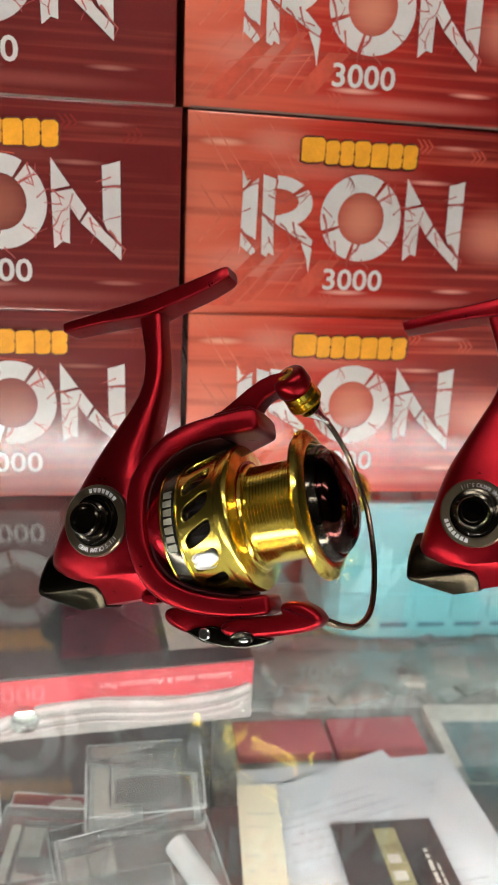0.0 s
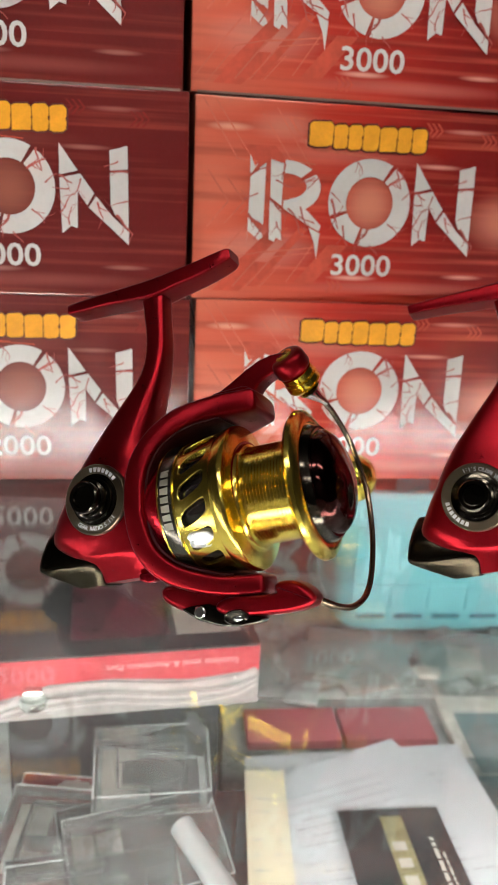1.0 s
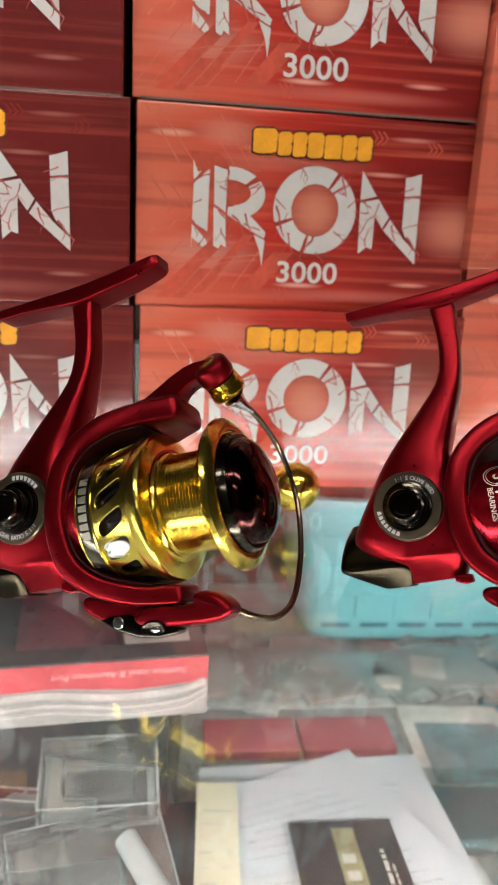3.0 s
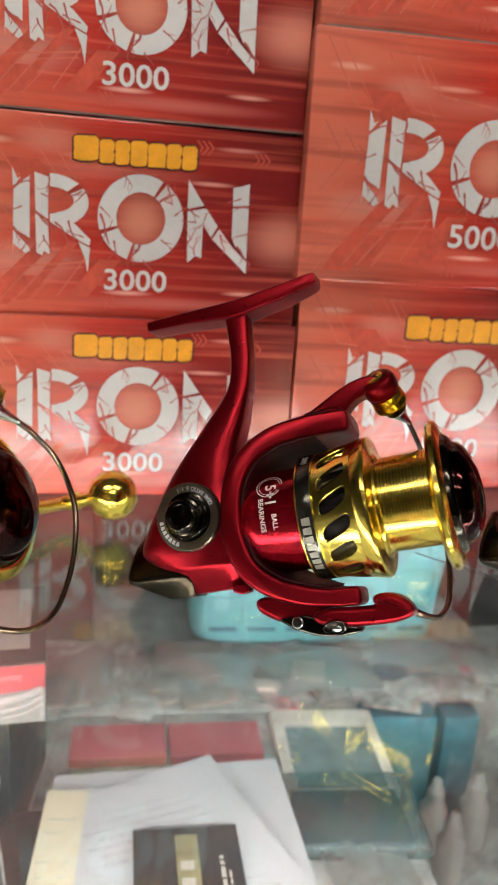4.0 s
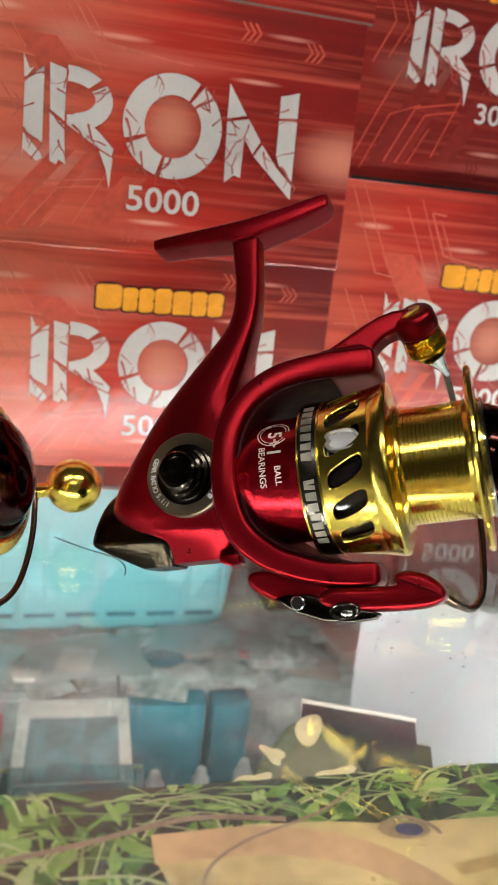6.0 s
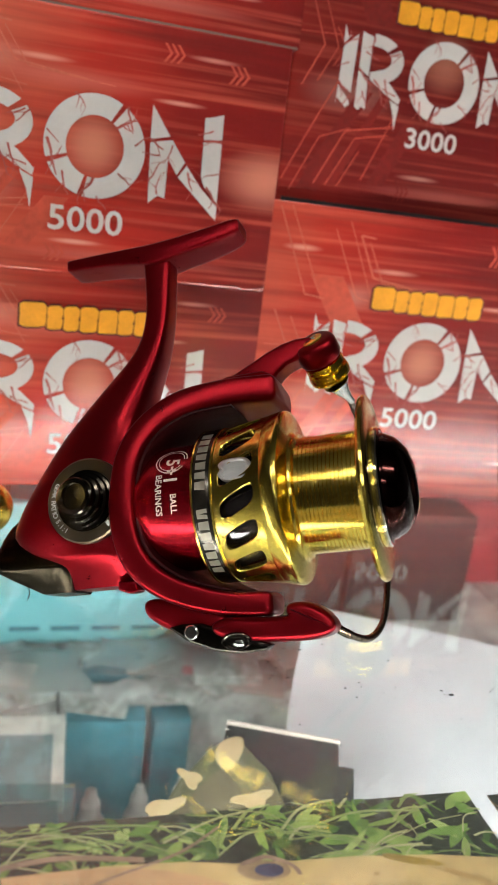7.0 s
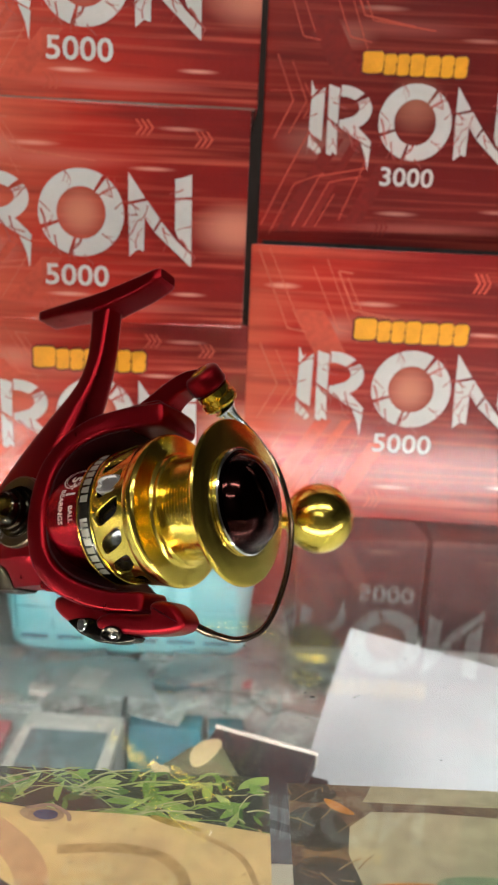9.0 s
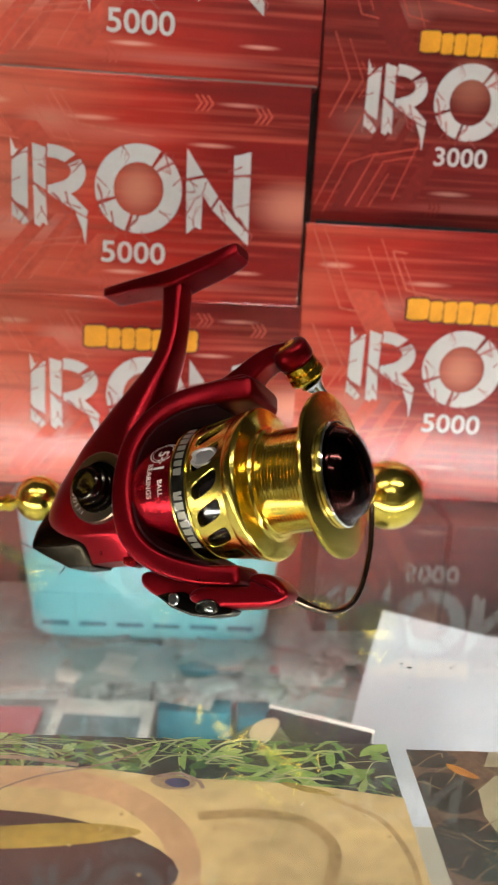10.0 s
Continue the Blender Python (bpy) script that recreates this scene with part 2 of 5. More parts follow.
def leafy(name, stops):
    """Printed leaves, each a tone of its own."""
    m, n, l, p = nodes_of(name)
    g = n.new("ShaderNodeNewGeometry")
    tone = ramp(n, l, g.outputs["Random Per Island"], stops)
    l.new(mixed(n, l, tone, (0.05, 0.08, 0.03), math_node(n, l, "MULTIPLY", noise_at(n, l, 300, 3), 0.5)), p.inputs["Base Color"])
    p.inputs["Roughness"].default_value = 0.45
    return m


GRASS = leafy("photo_grass", [(0.0, (0.05, 0.13, 0.03)), (0.35, (0.16, 0.31, 0.05)), (0.7, (0.33, 0.49, 0.10)), (1.0, (0.54, 0.62, 0.22))])
GRASS_LIGHT = leafy("photo_blade", [(0.0, (0.20, 0.32, 0.08)), (0.5, (0.46, 0.50, 0.20)), (1.0, (0.66, 0.60, 0.34))])
PHOTO_DARK = surface("photo_shade", (0.035, 0.04, 0.03), 0.35, 0, 0.3, 0.7, 60, 0)
PHOTO_TAN = surface("photo_sand", (0.64, 0.45, 0.20), 0.35, 0, 0.3, 0.3, 28, 0)
PHOTO_PINK = surface("photo_peach", (0.62, 0.37, 0.19), 0.35, 0, 0.3, 0.25, 40, 0)
PHOTO_OCHRE = surface("photo_ochre", (0.40, 0.26, 0.05), 0.35, 0, 0.3, 0.4, 60, 0)
PHOTO_BROWN = surface("photo_brown", (0.16, 0.10, 0.06), 0.35, 0, 0.3, 0.6, 70, 0)
PHOTO_BLUE = surface("photo_slate", (0.10, 0.10, 0.17), 0.3, 0, 0.3, 0.4, 90, 0)
PHOTO_STEM = surface("photo_stem", (0.33, 0.22, 0.16), 0.35, 0, 0.3, 0.3, 80, 0)
LED = glowing("led_diffuser", (1.0, 0.97, 0.92), 32.5)
TUBE = glowing("tube_diffuser", (1.0, 0.97, 0.90), 31.0)


# ---- mesh helpers ----
def mesh_of(name, bm, material, smooth=True, angle=35):
    bmesh.ops.recalc_face_normals(bm, faces=bm.faces)
    if not smooth:
        # flat print looks out of its sheet: towards -y or +z
        bmesh.ops.reverse_faces(bm, faces=[f for f in bm.faces if (f.normal.y > 0.5 or f.normal.z < -0.5)])
    me = bpy.data.meshes.new(name)
    bm.to_mesh(me)
    bm.free()
    for f in me.polygons:
        f.use_smooth = smooth
    if smooth:
        me.set_sharp_from_angle(angle=radians(angle))
    me.materials.append(material)
    return me


def part(name, bm, material, parent=None, label="", smooth=True, angle=35):
    ob = new(name, bm if isinstance(bm, bpy.types.Mesh) else mesh_of(name, bm, material, smooth, angle))
    if parent is not None:
        ob.parent = parent
    return tagged(ob, label) if label else ob


def grid_faces(bm, rings, closed=True, caps=True):
    """Joins rings of equal length into a skin."""
    vs = [[bm.verts.new(p) for p in r] for r in rings]
    k = len(vs[0])
    for a, b in zip(vs, vs[1:]):
        for i in range(k if closed else k - 1):
            bm.faces.new((a[i], a[(i + 1) % k], b[(i + 1) % k], b[i]))
    if caps:
        bm.faces.new(vs[0])
        bm.faces.new(list(reversed(vs[-1])))
    return vs


def lathe(profile, n=72, caps=False, off=(0, 0), bm=None):
    """Turns (x, radius) about the x axis."""
    bm = bm or bmesh.new()
    rings = [[(x, max(r, 1e-5) * math.cos(a) + off[0], max(r, 1e-5) * math.sin(a) + off[1]) for a in [2 * math.pi * i / n for i in range(n)]] for x, r in profile]
    grid_faces(bm, rings, True, caps)
    return bm


def spline(pts, n):
    """n points along a smooth curve through pts of any dimension."""
    p = [np.array(q, float) for q in pts]
    p = [2 * p[0] - p[1]] + p + [2 * p[-1] - p[-2]]
    out = []
    for k in range(n):
        s = k / (n - 1) * (len(pts) - 1)
        i = min(int(s), len(pts) - 2)
        u, a, b, c, d = s - i, *p[i : i + 4]
        out.append(0.5 * (2 * b + (c - a) * u + (2 * a - 5 * b + 4 * c - d) * u**2 + (3 * b - a - 3 * c + d) * u**3))
    return out


def tube(pts, radius, n=40, sides=12, bm=None):
    bm = bm or bmesh.new()
    path = [Vector(p) for p in spline(pts, n)]
    side = Vector((0.31, 0.2, 0.93))
    rings = []
    for i, p in enumerate(path):
        d = (path[min(i + 1, n - 1)] - path[max(i - 1, 0)]).normalized()
        side = (side - d * side.dot(d)).normalized()
        up = d.cross(side)
        r = radius(i / (n - 1)) if callable(radius) else radius
        rings.append([p + side * r * math.cos(a) + up * r * math.sin(a) for a in [2 * math.pi * j / sides for j in range(sides)]])
    grid_faces(bm, rings)
    return bm


def squircle(n, a, b, power):
    out = []
    for i in range(n):
        t = 2 * math.pi * i / n
        c, s = math.cos(t), math.sin(t)
        out.append((a * math.copysign(abs(c) ** (2 / power), c), b * math.copysign(abs(s) ** (2 / power), s)))
    return out


def slab(outline, y0, y1, bevel=0.0, segments=3, axis="y", bm=None):
    """A polygon of (x, z) extruded along y, or of (x, y) along z, with rounded edges."""
    own = bmesh.new()
    put = (lambda u, v, h: (u, h, v)) if axis == "y" else (lambda u, v, h: (u, v, h))
    lo, hi = [own.verts.new(put(u, v, y0)) for u, v in outline], [own.verts.new(put(u, v, y1)) for u, v in outline]
    own.faces.new(lo)
    own.faces.new(list(reversed(hi)))
    for i in range(len(lo)):
        j = (i + 1) % len(lo)
        own.faces.new((lo[i], hi[i], hi[j], lo[j]))
    bmesh.ops.recalc_face_normals(own, faces=own.faces)
    if bevel:
        bmesh.ops.bevel(own, geom=own.edges, offset=bevel, segments=segments, affect="EDGES", profile=0.6, clamp_overlap=True)
    if bm is None:
        return own
    me = bpy.data.meshes.new("tmp")
    own.to_mesh(me)
    own.free()
    bm.from_mesh(me)
    bpy.data.meshes.remove(me)
    return bm


def cast_slab(outline, y0, y1, r, steps=5):
    """Like slab along y, but with a flowing outline and broad soft rims, as a cast part has."""
    pts = [Vector(p) for p in outline]
    for _ in range(2):
        pts = [q for a, b in zip(pts, pts[1:] + pts[:1]) for q in (a.lerp(b, 0.25), a.lerp(b, 0.75))]
    n = len(pts)
    area = sum(pts[i].x * pts[(i + 1) % n].y - pts[i].y * pts[(i + 1) % n].x for i in range(n))
    inward = []
    for i in range(n):
        d = (pts[(i + 2) % n] - pts[i - 2]).normalized()
        inward.append(Vector((-d.y, d.x)) if area > 0 else Vector((d.y, -d.x)))
    half = [(r * (1 - math.sin(math.pi / 2 * k / steps)), r * (1 - math.cos(math.pi / 2 * k / steps))) for k in range(steps + 1)]
    levels = [(y0 + h, inset) for inset, h in half] + [(y1 - h, inset) for inset, h in reversed(half)]
    bm = bmesh.new()
    rings = [[bm.verts.new((p.x + w.x * inset, y, p.y + w.y * inset)) for p, w in zip(pts, inward)] for y, inset in levels]
    for a, b in zip(rings, rings[1:]):
        for i in range(n):
            bm.faces.new((a[i], a[(i + 1) % n], b[(i + 1) % n], b[i]))
    bm.faces.new(rings[0])
    bm.faces.new(list(reversed(rings[-1])))
    bmesh.ops.recalc_face_normals(bm, faces=bm.faces)
    return bm


def block(x0, x1, y0, y1, z0, z1, bevel=0.0, segments=2, bm=None):
    return slab([(x0, z0), (x1, z0), (x1, z1), (x0, z1)], y0, y1, bevel, segments, "y", bm)


def moved(bm, m):
    bmesh.ops.transform(bm, matrix=m, verts=bm.verts)
    return bm


def glyphs(body, size, fat=0.0, bm=None, place=None):
    """Flat letters of the built-in font, centred; place maps each vertex."""
    cu = bpy.data.curves.new("letters", "FONT")
    cu.body, cu.size, cu.align_x, cu.align_y, cu.offset, cu.resolution_u = body, size, "CENTER", "CENTER", fat, 3
    ob = bpy.data.objects.new("letters", cu)
    scene.collection.objects.link(ob)
    bpy.context.view_layer.update()
    me = bpy.data.meshes.new_from_object(ob.evaluated_get(bpy.context.evaluated_depsgraph_get()))
    bpy.data.objects.remove(ob)
    bpy.data.curves.remove(cu)
    for v in me.vertices:
        v.co = place(v.co) if place else v.co
    bm = bm or bmesh.new()
    bm.from_mesh(me)
    bpy.data.meshes.remove(me)
    return bm


def flat(bm, pts, put):
    bm.faces.new([bm.verts.new(put(*p)) for p in pts])


# ---- the counter and the room ----
GX0, GX1, GY0, GY1 = -0.75, 1.35, -0.04, 0.80
SHELF, DEEP = -0.215, -0.315
pane = part("glass_top", block(GX0, GX1, GY0, GY1, -0.003, 0.0, 0.0005, 1), GLASS)
tagged(pane, "clear glass counter top with dust and fine scratches", "glass counter", kind="structure")
pane.visible_shadow = False
rail = part("front_rail", block(GX0, GX1, -0.02, 0.119, -0.026, -0.0047, 0.002), RAIL)
tagged(rail, "cream enamelled rail along the counter's front edge", "rail", kind="structure")
shelf = part("display_shelf", block(GX0, GX1, -0.02, GY1, DEEP - 0.018, DEEP, 0.001), STEEL_GREY)
tagged(shelf, "dark grey shelf inside the glass display case", "shelf", kind="structure")
back = part("case_back", block(GX0, GX1, GY1, GY1 + 0.018, -0.95, 0.0), STEEL_GREY)
tagged(back, "dark grey back panel of the display case", "panel", kind="structure")
front = part("case_front", block(GX0, GX1, -0.04, -0.022, -0.95, -0.0047), STEEL_GREY)
tagged(front, "dark grey front panel of the display case", "panel", kind="structure")
for sx in (GX0 - 0.018, GX1):
    side = part("case_side", block(sx, sx + 0.018, -0.04, GY1 + 0.018, -0.95, 0.0), STEEL_GREY)
    tagged(side, "dark grey side panel of the display case", "panel", kind="structure")
base = part("floor", block(-2.6, 3.2, -3.0, 2.4, -1.0, -0.95), FLOORTILE)
tagged(base, "grey tiled shop floor", "floor", kind="structure")
lid = part("ceiling", block(-2.6, 3.2, -3.0, 2.4, 1.75, 1.8), CEIL)
tagged(lid, "white boarded shop ceiling", "ceiling", kind="structure")
for nm, b in (("wall_north", (-2.6, 3.2, GY1 + 0.06, GY1 + 0.16)), ("wall_south", (-2.6, 3.2, -3.1, -3.0)), ("wall_west", (-2.7, -2.6, -3.1, 2.5)), ("wall_east", (3.2, 3.3, -3.1, 2.5))):
    tagged(part(nm, block(*b, -1.0, 1.8), WALL if nm != "wall_north" else BACKBOARD), "plain painted shop wall", "wall", kind="structure")

# the lamp strip under the rail and the tubes on the ceiling
strip = tagged(new("lamp_strip"), "slim white lamp strip under the counter's front rail", "lamp", kind="thing")
part("channel", block(-0.5, 1.1, 0.096, 0.1135, -0.0340, -0.0262, 0.0008), ALU, strip)
part("diffuser", block(-0.498, 1.098, 0.098, 0.112, -0.0650, -0.0342, 0.003, 3), LED, strip, "glowing white diffuser")
for k, (lx, ly) in enumerate(((-0.75, -0.75), (0.9, -0.75), (0.1, -2.2))):
    lamp = tagged(new("ceiling_light"), "long white ceiling tube light", "ceiling light", "ceiling tube lights")
    lamp.location = (lx, ly, 1.75)
    part("frame", block(-0.62, 0.62, -0.07, 0.07, -0.05, -0.001, 0.004), ALU, lamp)
    part("diffuser", block(-0.6, 0.6, -0.06, 0.06, -0.07, -0.0502, 0.006), TUBE, lamp, "glowing white diffuser")


# ---- the cartons ----
def face(d):
    """Print lies on a carton's front, a hair proud of it."""
    return lambda lift: (lambda u, v: (u, -d / 2 - lift, v))


def chevrons(w, h):
    """Pale printed outlines of arrows that point to the middle."""
    bm = bmesh.new()
    put = lambda u, v: (u, -0.0553 - 0.000001 * len(bm.faces), v)

    def line(a, b, t):
        a, b = Vector(a), Vector(b)
        s = (b - a).normalized().orthogonal() * t / 2
        flat(bm, [a + s, b + s, b - s, a - s], put)

    paths = [
        (0.8, (-0.477, 0.485), (-0.378, 0.21), (-0.32, 0.20)), (0.6, (-0.445, 0.49), (-0.34, 0.225)), (0.6, (-0.31, 0.43), (-0.223, 0.215), (-0.15, 0.20)),
        (1.0, (-0.19, 0.415), (-0.234, 0.42), (-0.18, 0.285), (-0.01, 0.255)), (0.6, (-0.205, 0.40), (-0.15, 0.27), (0.06, 0.245)), (0.5, (-0.27, 0.46), (-0.16, 0.17)),
        (0.9, (-0.46, 0.15), (-0.40, 0.0), (-0.46, -0.13)), (0.7, (-0.41, 0.13), (-0.355, 0.0), (-0.41, -0.11)), (0.6, (-0.365, 0.06), (-0.33, 0.0), (-0.365, -0.06)),
        (0.7, (-0.49, -0.43), (-0.42, -0.27), (-0.34, -0.10)), (0.6, (-0.46, -0.46), (-0.38, -0.28), (-0.28, -0.24)), (0.8, (-0.38, -0.43), (-0.295, -0.25), (-0.13, -0.215)),
        (0.6, (-0.34, -0.43), (-0.26, -0.27), (-0.15, -0.245)), (0.5, (-0.30, -0.43), (-0.24, -0.31)), (0.6, (-0.22, -0.40), (-0.14, -0.19)), (0.5, (-0.48, 0.03), (-0.31, 0.04)),
    ]
    for t, *pts in paths:
        for a, b in zip(pts, pts[1:]):
            line((a[0] * w, a[1] * h), (b[0] * w, b[1] * h), t * 0.00085)
    return bm


def bands(w, h):
    """Broad softer slanted print behind the arrows."""
    bm = bmesh.new()
    put = lambda u, v: (u, -0.05515 - 0.000001 * len(bm.faces), v)
    for x, z, dx, dz, t in ((-0.37, 0.28, 0.1, -0.14, 0.10), (-0.27, -0.12, -0.15, -0.2, 0.05), (-0.19, -0.12, -0.15, -0.22, 0.03), (-0.36, -0.3, -0.08, -0.11, 0.08), (-0.1, -0.2, -0.1, -0.15, 0.06)):
        flat(bm, [(x * w, z * h), ((x + t) * w, z * h), ((x + t + dx) * w, (z + dz * 1.4) * h), ((x + dx) * w, (z + dz * 1.4) * h)], put)
    for x, z in ((0.17, 0.40), (0.34, 0.36), (-0.1, -0.42)):
        for k in range(3):
            u = x + 0.016 * k
            for side in (1, -1):
                flat(bm, [(u * w, (z + side * 0.035) * h), ((u + 0.007) * w, (z + side * 0.035) * h), ((u + 0.023) * w, z * h), ((u + 0.016) * w, z * h)], put)
    return bm


def brand_blocks(grow, only=None):
    """Seven chunky uneven blocks in a row, where the maker's mark is."""
    bm = bmesh.new()
    put = lambda u, v: (u, -0.0556 if grow else -0.0559, v)
    x = -0.0277
    rows = ((0.0110, 0.0358, 0.0250, 0.0016), (0.0066, 0.0350, 0.0246, 0.0), (0.0066, 0.0352, 0.0244, 0.0002), (0.0076, 0.0355, 0.0243, 0.0004), (0.0081, 0.0350, 0.0244, -0.0010), (0.0069, 0.0354, 0.0243, 0.0004), (0.0070, 0.0352, 0.0244, 0.0004))
    for k, (wd, top, bot, tilt) in enumerate(rows):
        g, mid = grow, (top + bot) / 2
        nick = 0.0 if grow else (0.0003, 0.0006, 0.0005, 0.0004, 0.0002, 0.0006, 0.0005)[k]
        pts = [(x - g, bot - g + 0.0008), (x + 0.0012 + tilt, bot - g), (x + wd - 0.0012 - tilt, bot - g + 0.0004), (x + wd + g - 0.0004, bot + 0.0012), (x + wd + g, mid - 0.0012), (x + wd + g - nick, mid), (x + wd + g, mid + 0.0012), (x + wd + g, top - 0.0014), (x + wd - 0.0014, top + g), (x + 0.0014, top + g - 0.0003), (x - g, top - 0.0012), (x - g, mid + 0.001), (x - g + nick * 0.4, mid), (x - g, mid - 0.001)]
        if only in (None, k):
            flat(bm, pts, put)
        x += wd + 0.00025
    return bm


def emblem(only):
    """One of the four shapes of the large white emblem: a bar, a half disc with a spike, a ring, a wedge; all cracked."""
    bm = bmesh.new()
    shape = 0

    def f(*pts, lift=0.0):
        if shape == only:
            flat(bm, [(a / 1000, b / 1000) for a, b in pts], lambda u, v: (u, -0.0557 - lift, v))

    # bar in three shards
    f((-54, 20.5), (-51.8, 15.5), (-50.2, 16.5), (-53.8, 11.6))
    f((-53.6, 10.8), (-49.8, 14.6), (-46.6, 17.2), (-46.9, -9.6), (-54.0, -5.6))
    f((-54.0, -6.6), (-47.6, -13.2), (-46.8, -15), (-48.8, -16.5), (-53.9, -12.5), (-54.2, -17.2))
    # stem and half disc with its spike
    shape = 1
    f((-44.6, 18.8), (-38.6, 17.2), (-38.8, -1.0), (-44.2, 2.5))
    f((-44.4, 1.2), (-38.9, -2.2), (-38.2, -16.4), (-40.6, -15.0), (-41.6, -17.0), (-44.0, -15.8))
    arc = [(-38.0 + 17.0 * math.cos(a), 7.2 + 11.6 * math.sin(a)) for a in np.linspace(math.pi / 2, -math.pi / 2.4, 15)]
    inn = [(-38.0 + 10.4 * math.cos(a), 7.6 + 5.6 * math.sin(a)) for a in np.linspace(math.pi / 2, -math.pi / 2.4, 15)]
    for i in range(14):
        if i != 4:
            f(arc[i], arc[i + 1], inn[i + 1], inn[i])
    f((-38.0, 1.4), (-34.0, 2.0), (-26.5, -2.8), (-20.0, -9.0), (-20.6, -11.6), (-27.0, -8.6), (-38.0, -2.0), lift=0.000004)
    f((-25.6, -10.0), (-20.2, -12.4), (-21.2, -24.0), (-22.6, -17.0))
    # ring with cracks
    shape = 2
    outer, inner, n = (19.6, 19.4), (11.2, 11.6), 60
    for i in range(n):
        a, b = 2 * math.pi * i / n, 2 * math.pi * (i + 1) / n
        if i in (9, 33, 42):
            continue
        f(*[(2.6 + r[0] * math.cos(t), 1.8 + r[1] * math.sin(t)) for r, t in ((outer, a), (outer, b), (inner, b), (inner, a))])
    # two uprights and a wedge
    shape = 3
    f((24.0, 20.6), (31.8, 9.6), (24.0, 7.6))
    f((24.0, 6.4), (32.8, 8.4), (38.6, 0.6), (35.6, -4.6), (31.6, 1.2), (31.4, -14.2), (28.6, -13.4), (24.8, -16.6))
    f((39.4, -0.6), (36.2, -5.4), (53.4, -20.6), (53.4, -15.0), (46.4, -8.8))
    f((45.2, 18.4), (48.6, 19.2), (52.8, 20.6), (53.0, 11.0), (45.4, 10.2))
    f((45.4, 9.2), (53.0, 10.0), (53.3, -13.6), (47.4, -8.0), (45.6, -4.0), lift=0.000004)
    bmesh.ops.remove_doubles(bm, verts=bm.verts, dist=0.000003)
    bm.faces.index_update()
    return bm


def cracks():
    """Fine dark breaks across the emblem."""
    bm = bmesh.new()
    put = lambda u, v: (u, -0.0560 - 0.0000012 * len(bm.faces), v)
    r = random.Random(11)

    def crack(px, pz, a, steps, t, fork):
        for k in range(steps):
            a += r.uniform(-0.45, 0.45)
            ln = r.uniform(1.8, 3.0)
            t1 = t * (1 - 0.7 / steps)
            qx, qz = px + ln * math.cos(a), pz + ln * math.sin(a)
            nx, nz = -math.sin(a), math.cos(a)
            flat(bm, [((px + nx * t) / 1000, (pz + nz * t) / 1000), ((qx + nx * t1) / 1000, (qz + nz * t1) / 1000), ((qx - nx * t1) / 1000, (qz - nz * t1) / 1000), ((px - nx * t) / 1000, (pz - nz * t) / 1000)], put)
            if fork and r.random() < 0.5:
                crack(qx, qz, a + r.choice((-0.9, 0.9)), 2, t1 * 0.7, False)
            px, pz, t = qx, qz, t1

    # long forked breaks from the shapes' edges, then fine ones
    for x, z, deg, steps, t in ((-15.8, 3, -65, 6, 1.0), (-9.5, -8.5, -60, 4, 0.8), (2.5, -9.6, -95, 4, 1.0), (12, -7, -50, 4, 0.6), (10.5, 9.5, 30, 4, 0.9), (14.5, 18.0, -110, 4, 0.8), (-6, 20.5, -60, 3, 0.6), (24, 7.6, -15, 3, 0.9), (24.2, -8, 35, 4, 0.6), (28, -13, 80, 3, 0.6), (33, 6.5, -110, 3, 0.6), (40, -3, -100, 3, 0.8), (53, 10, 185, 3, 0.9), (48, -8, -60, 4, 1.0), (53, -2, 200, 3, 0.5), (-54, -5, -35, 3, 0.9), (-54, 12, 25, 4, 0.7), (-51, -16, 70, 3, 0.6), (-44.4, 2, -40, 4, 0.9), (-38, 17, -100, 3, 0.6), (-22, 12, 200, 3, 0.6), (-36, -2, -20, 5, 0.8), (-30, -1, -55, 4, 0.8), (-41, -8, -70, 3, 0.7)):
        crack(x, z, radians(deg), steps, t * 0.62, True)
    for x, z in ((-16, 6), (-14, -6), (4, -16.6), (18, 4), (28, 2), (49, 14), (-50, 4), (-42, 10), (-24, 12), (-23, -8)):
        crack(x, z, r.uniform(0, 6.28), 3, 0.36, False)
    return bm


def shards(bm, name, material):
    """One mesh for each piece that hangs together."""
    out, left = [], set(bm.faces)
    while left:
        todo, seen = [next(iter(left))], set()
        while todo:
            g = todo.pop()
            if g not in seen:
                seen.add(g)
                todo += [h for e in g.edges for h in e.link_faces]
        left -= seen
        one, known = bmesh.new(), {}
        for g in sorted(seen, key=lambda q: q.index):
            one.faces.new([known.setdefault(v, known.get(v) or one.verts.new(v.co)) for v in g.verts])
        out.append(mesh_of(name, one, material, False))
    bm.free()
    return out


ART = [("brand_shadow", mesh_of("brand_shadow", brand_blocks(0.0008), PRINT_DARK, False))]
ART += [("brand_block", mesh_of("brand_block", brand_blocks(0.0, k), PRINT_YELLOW, False)) for k in range(7)]
for k in range(4):
    ART += [("emblem_shard", me) for me in shards(emblem(k), "emblem_shard", PRINT_WHITE)]
ART += [("emblem_cracks", mesh_of("emblem_cracks", cracks(), PRINT_CRACK, False))]
CARTONS = {}


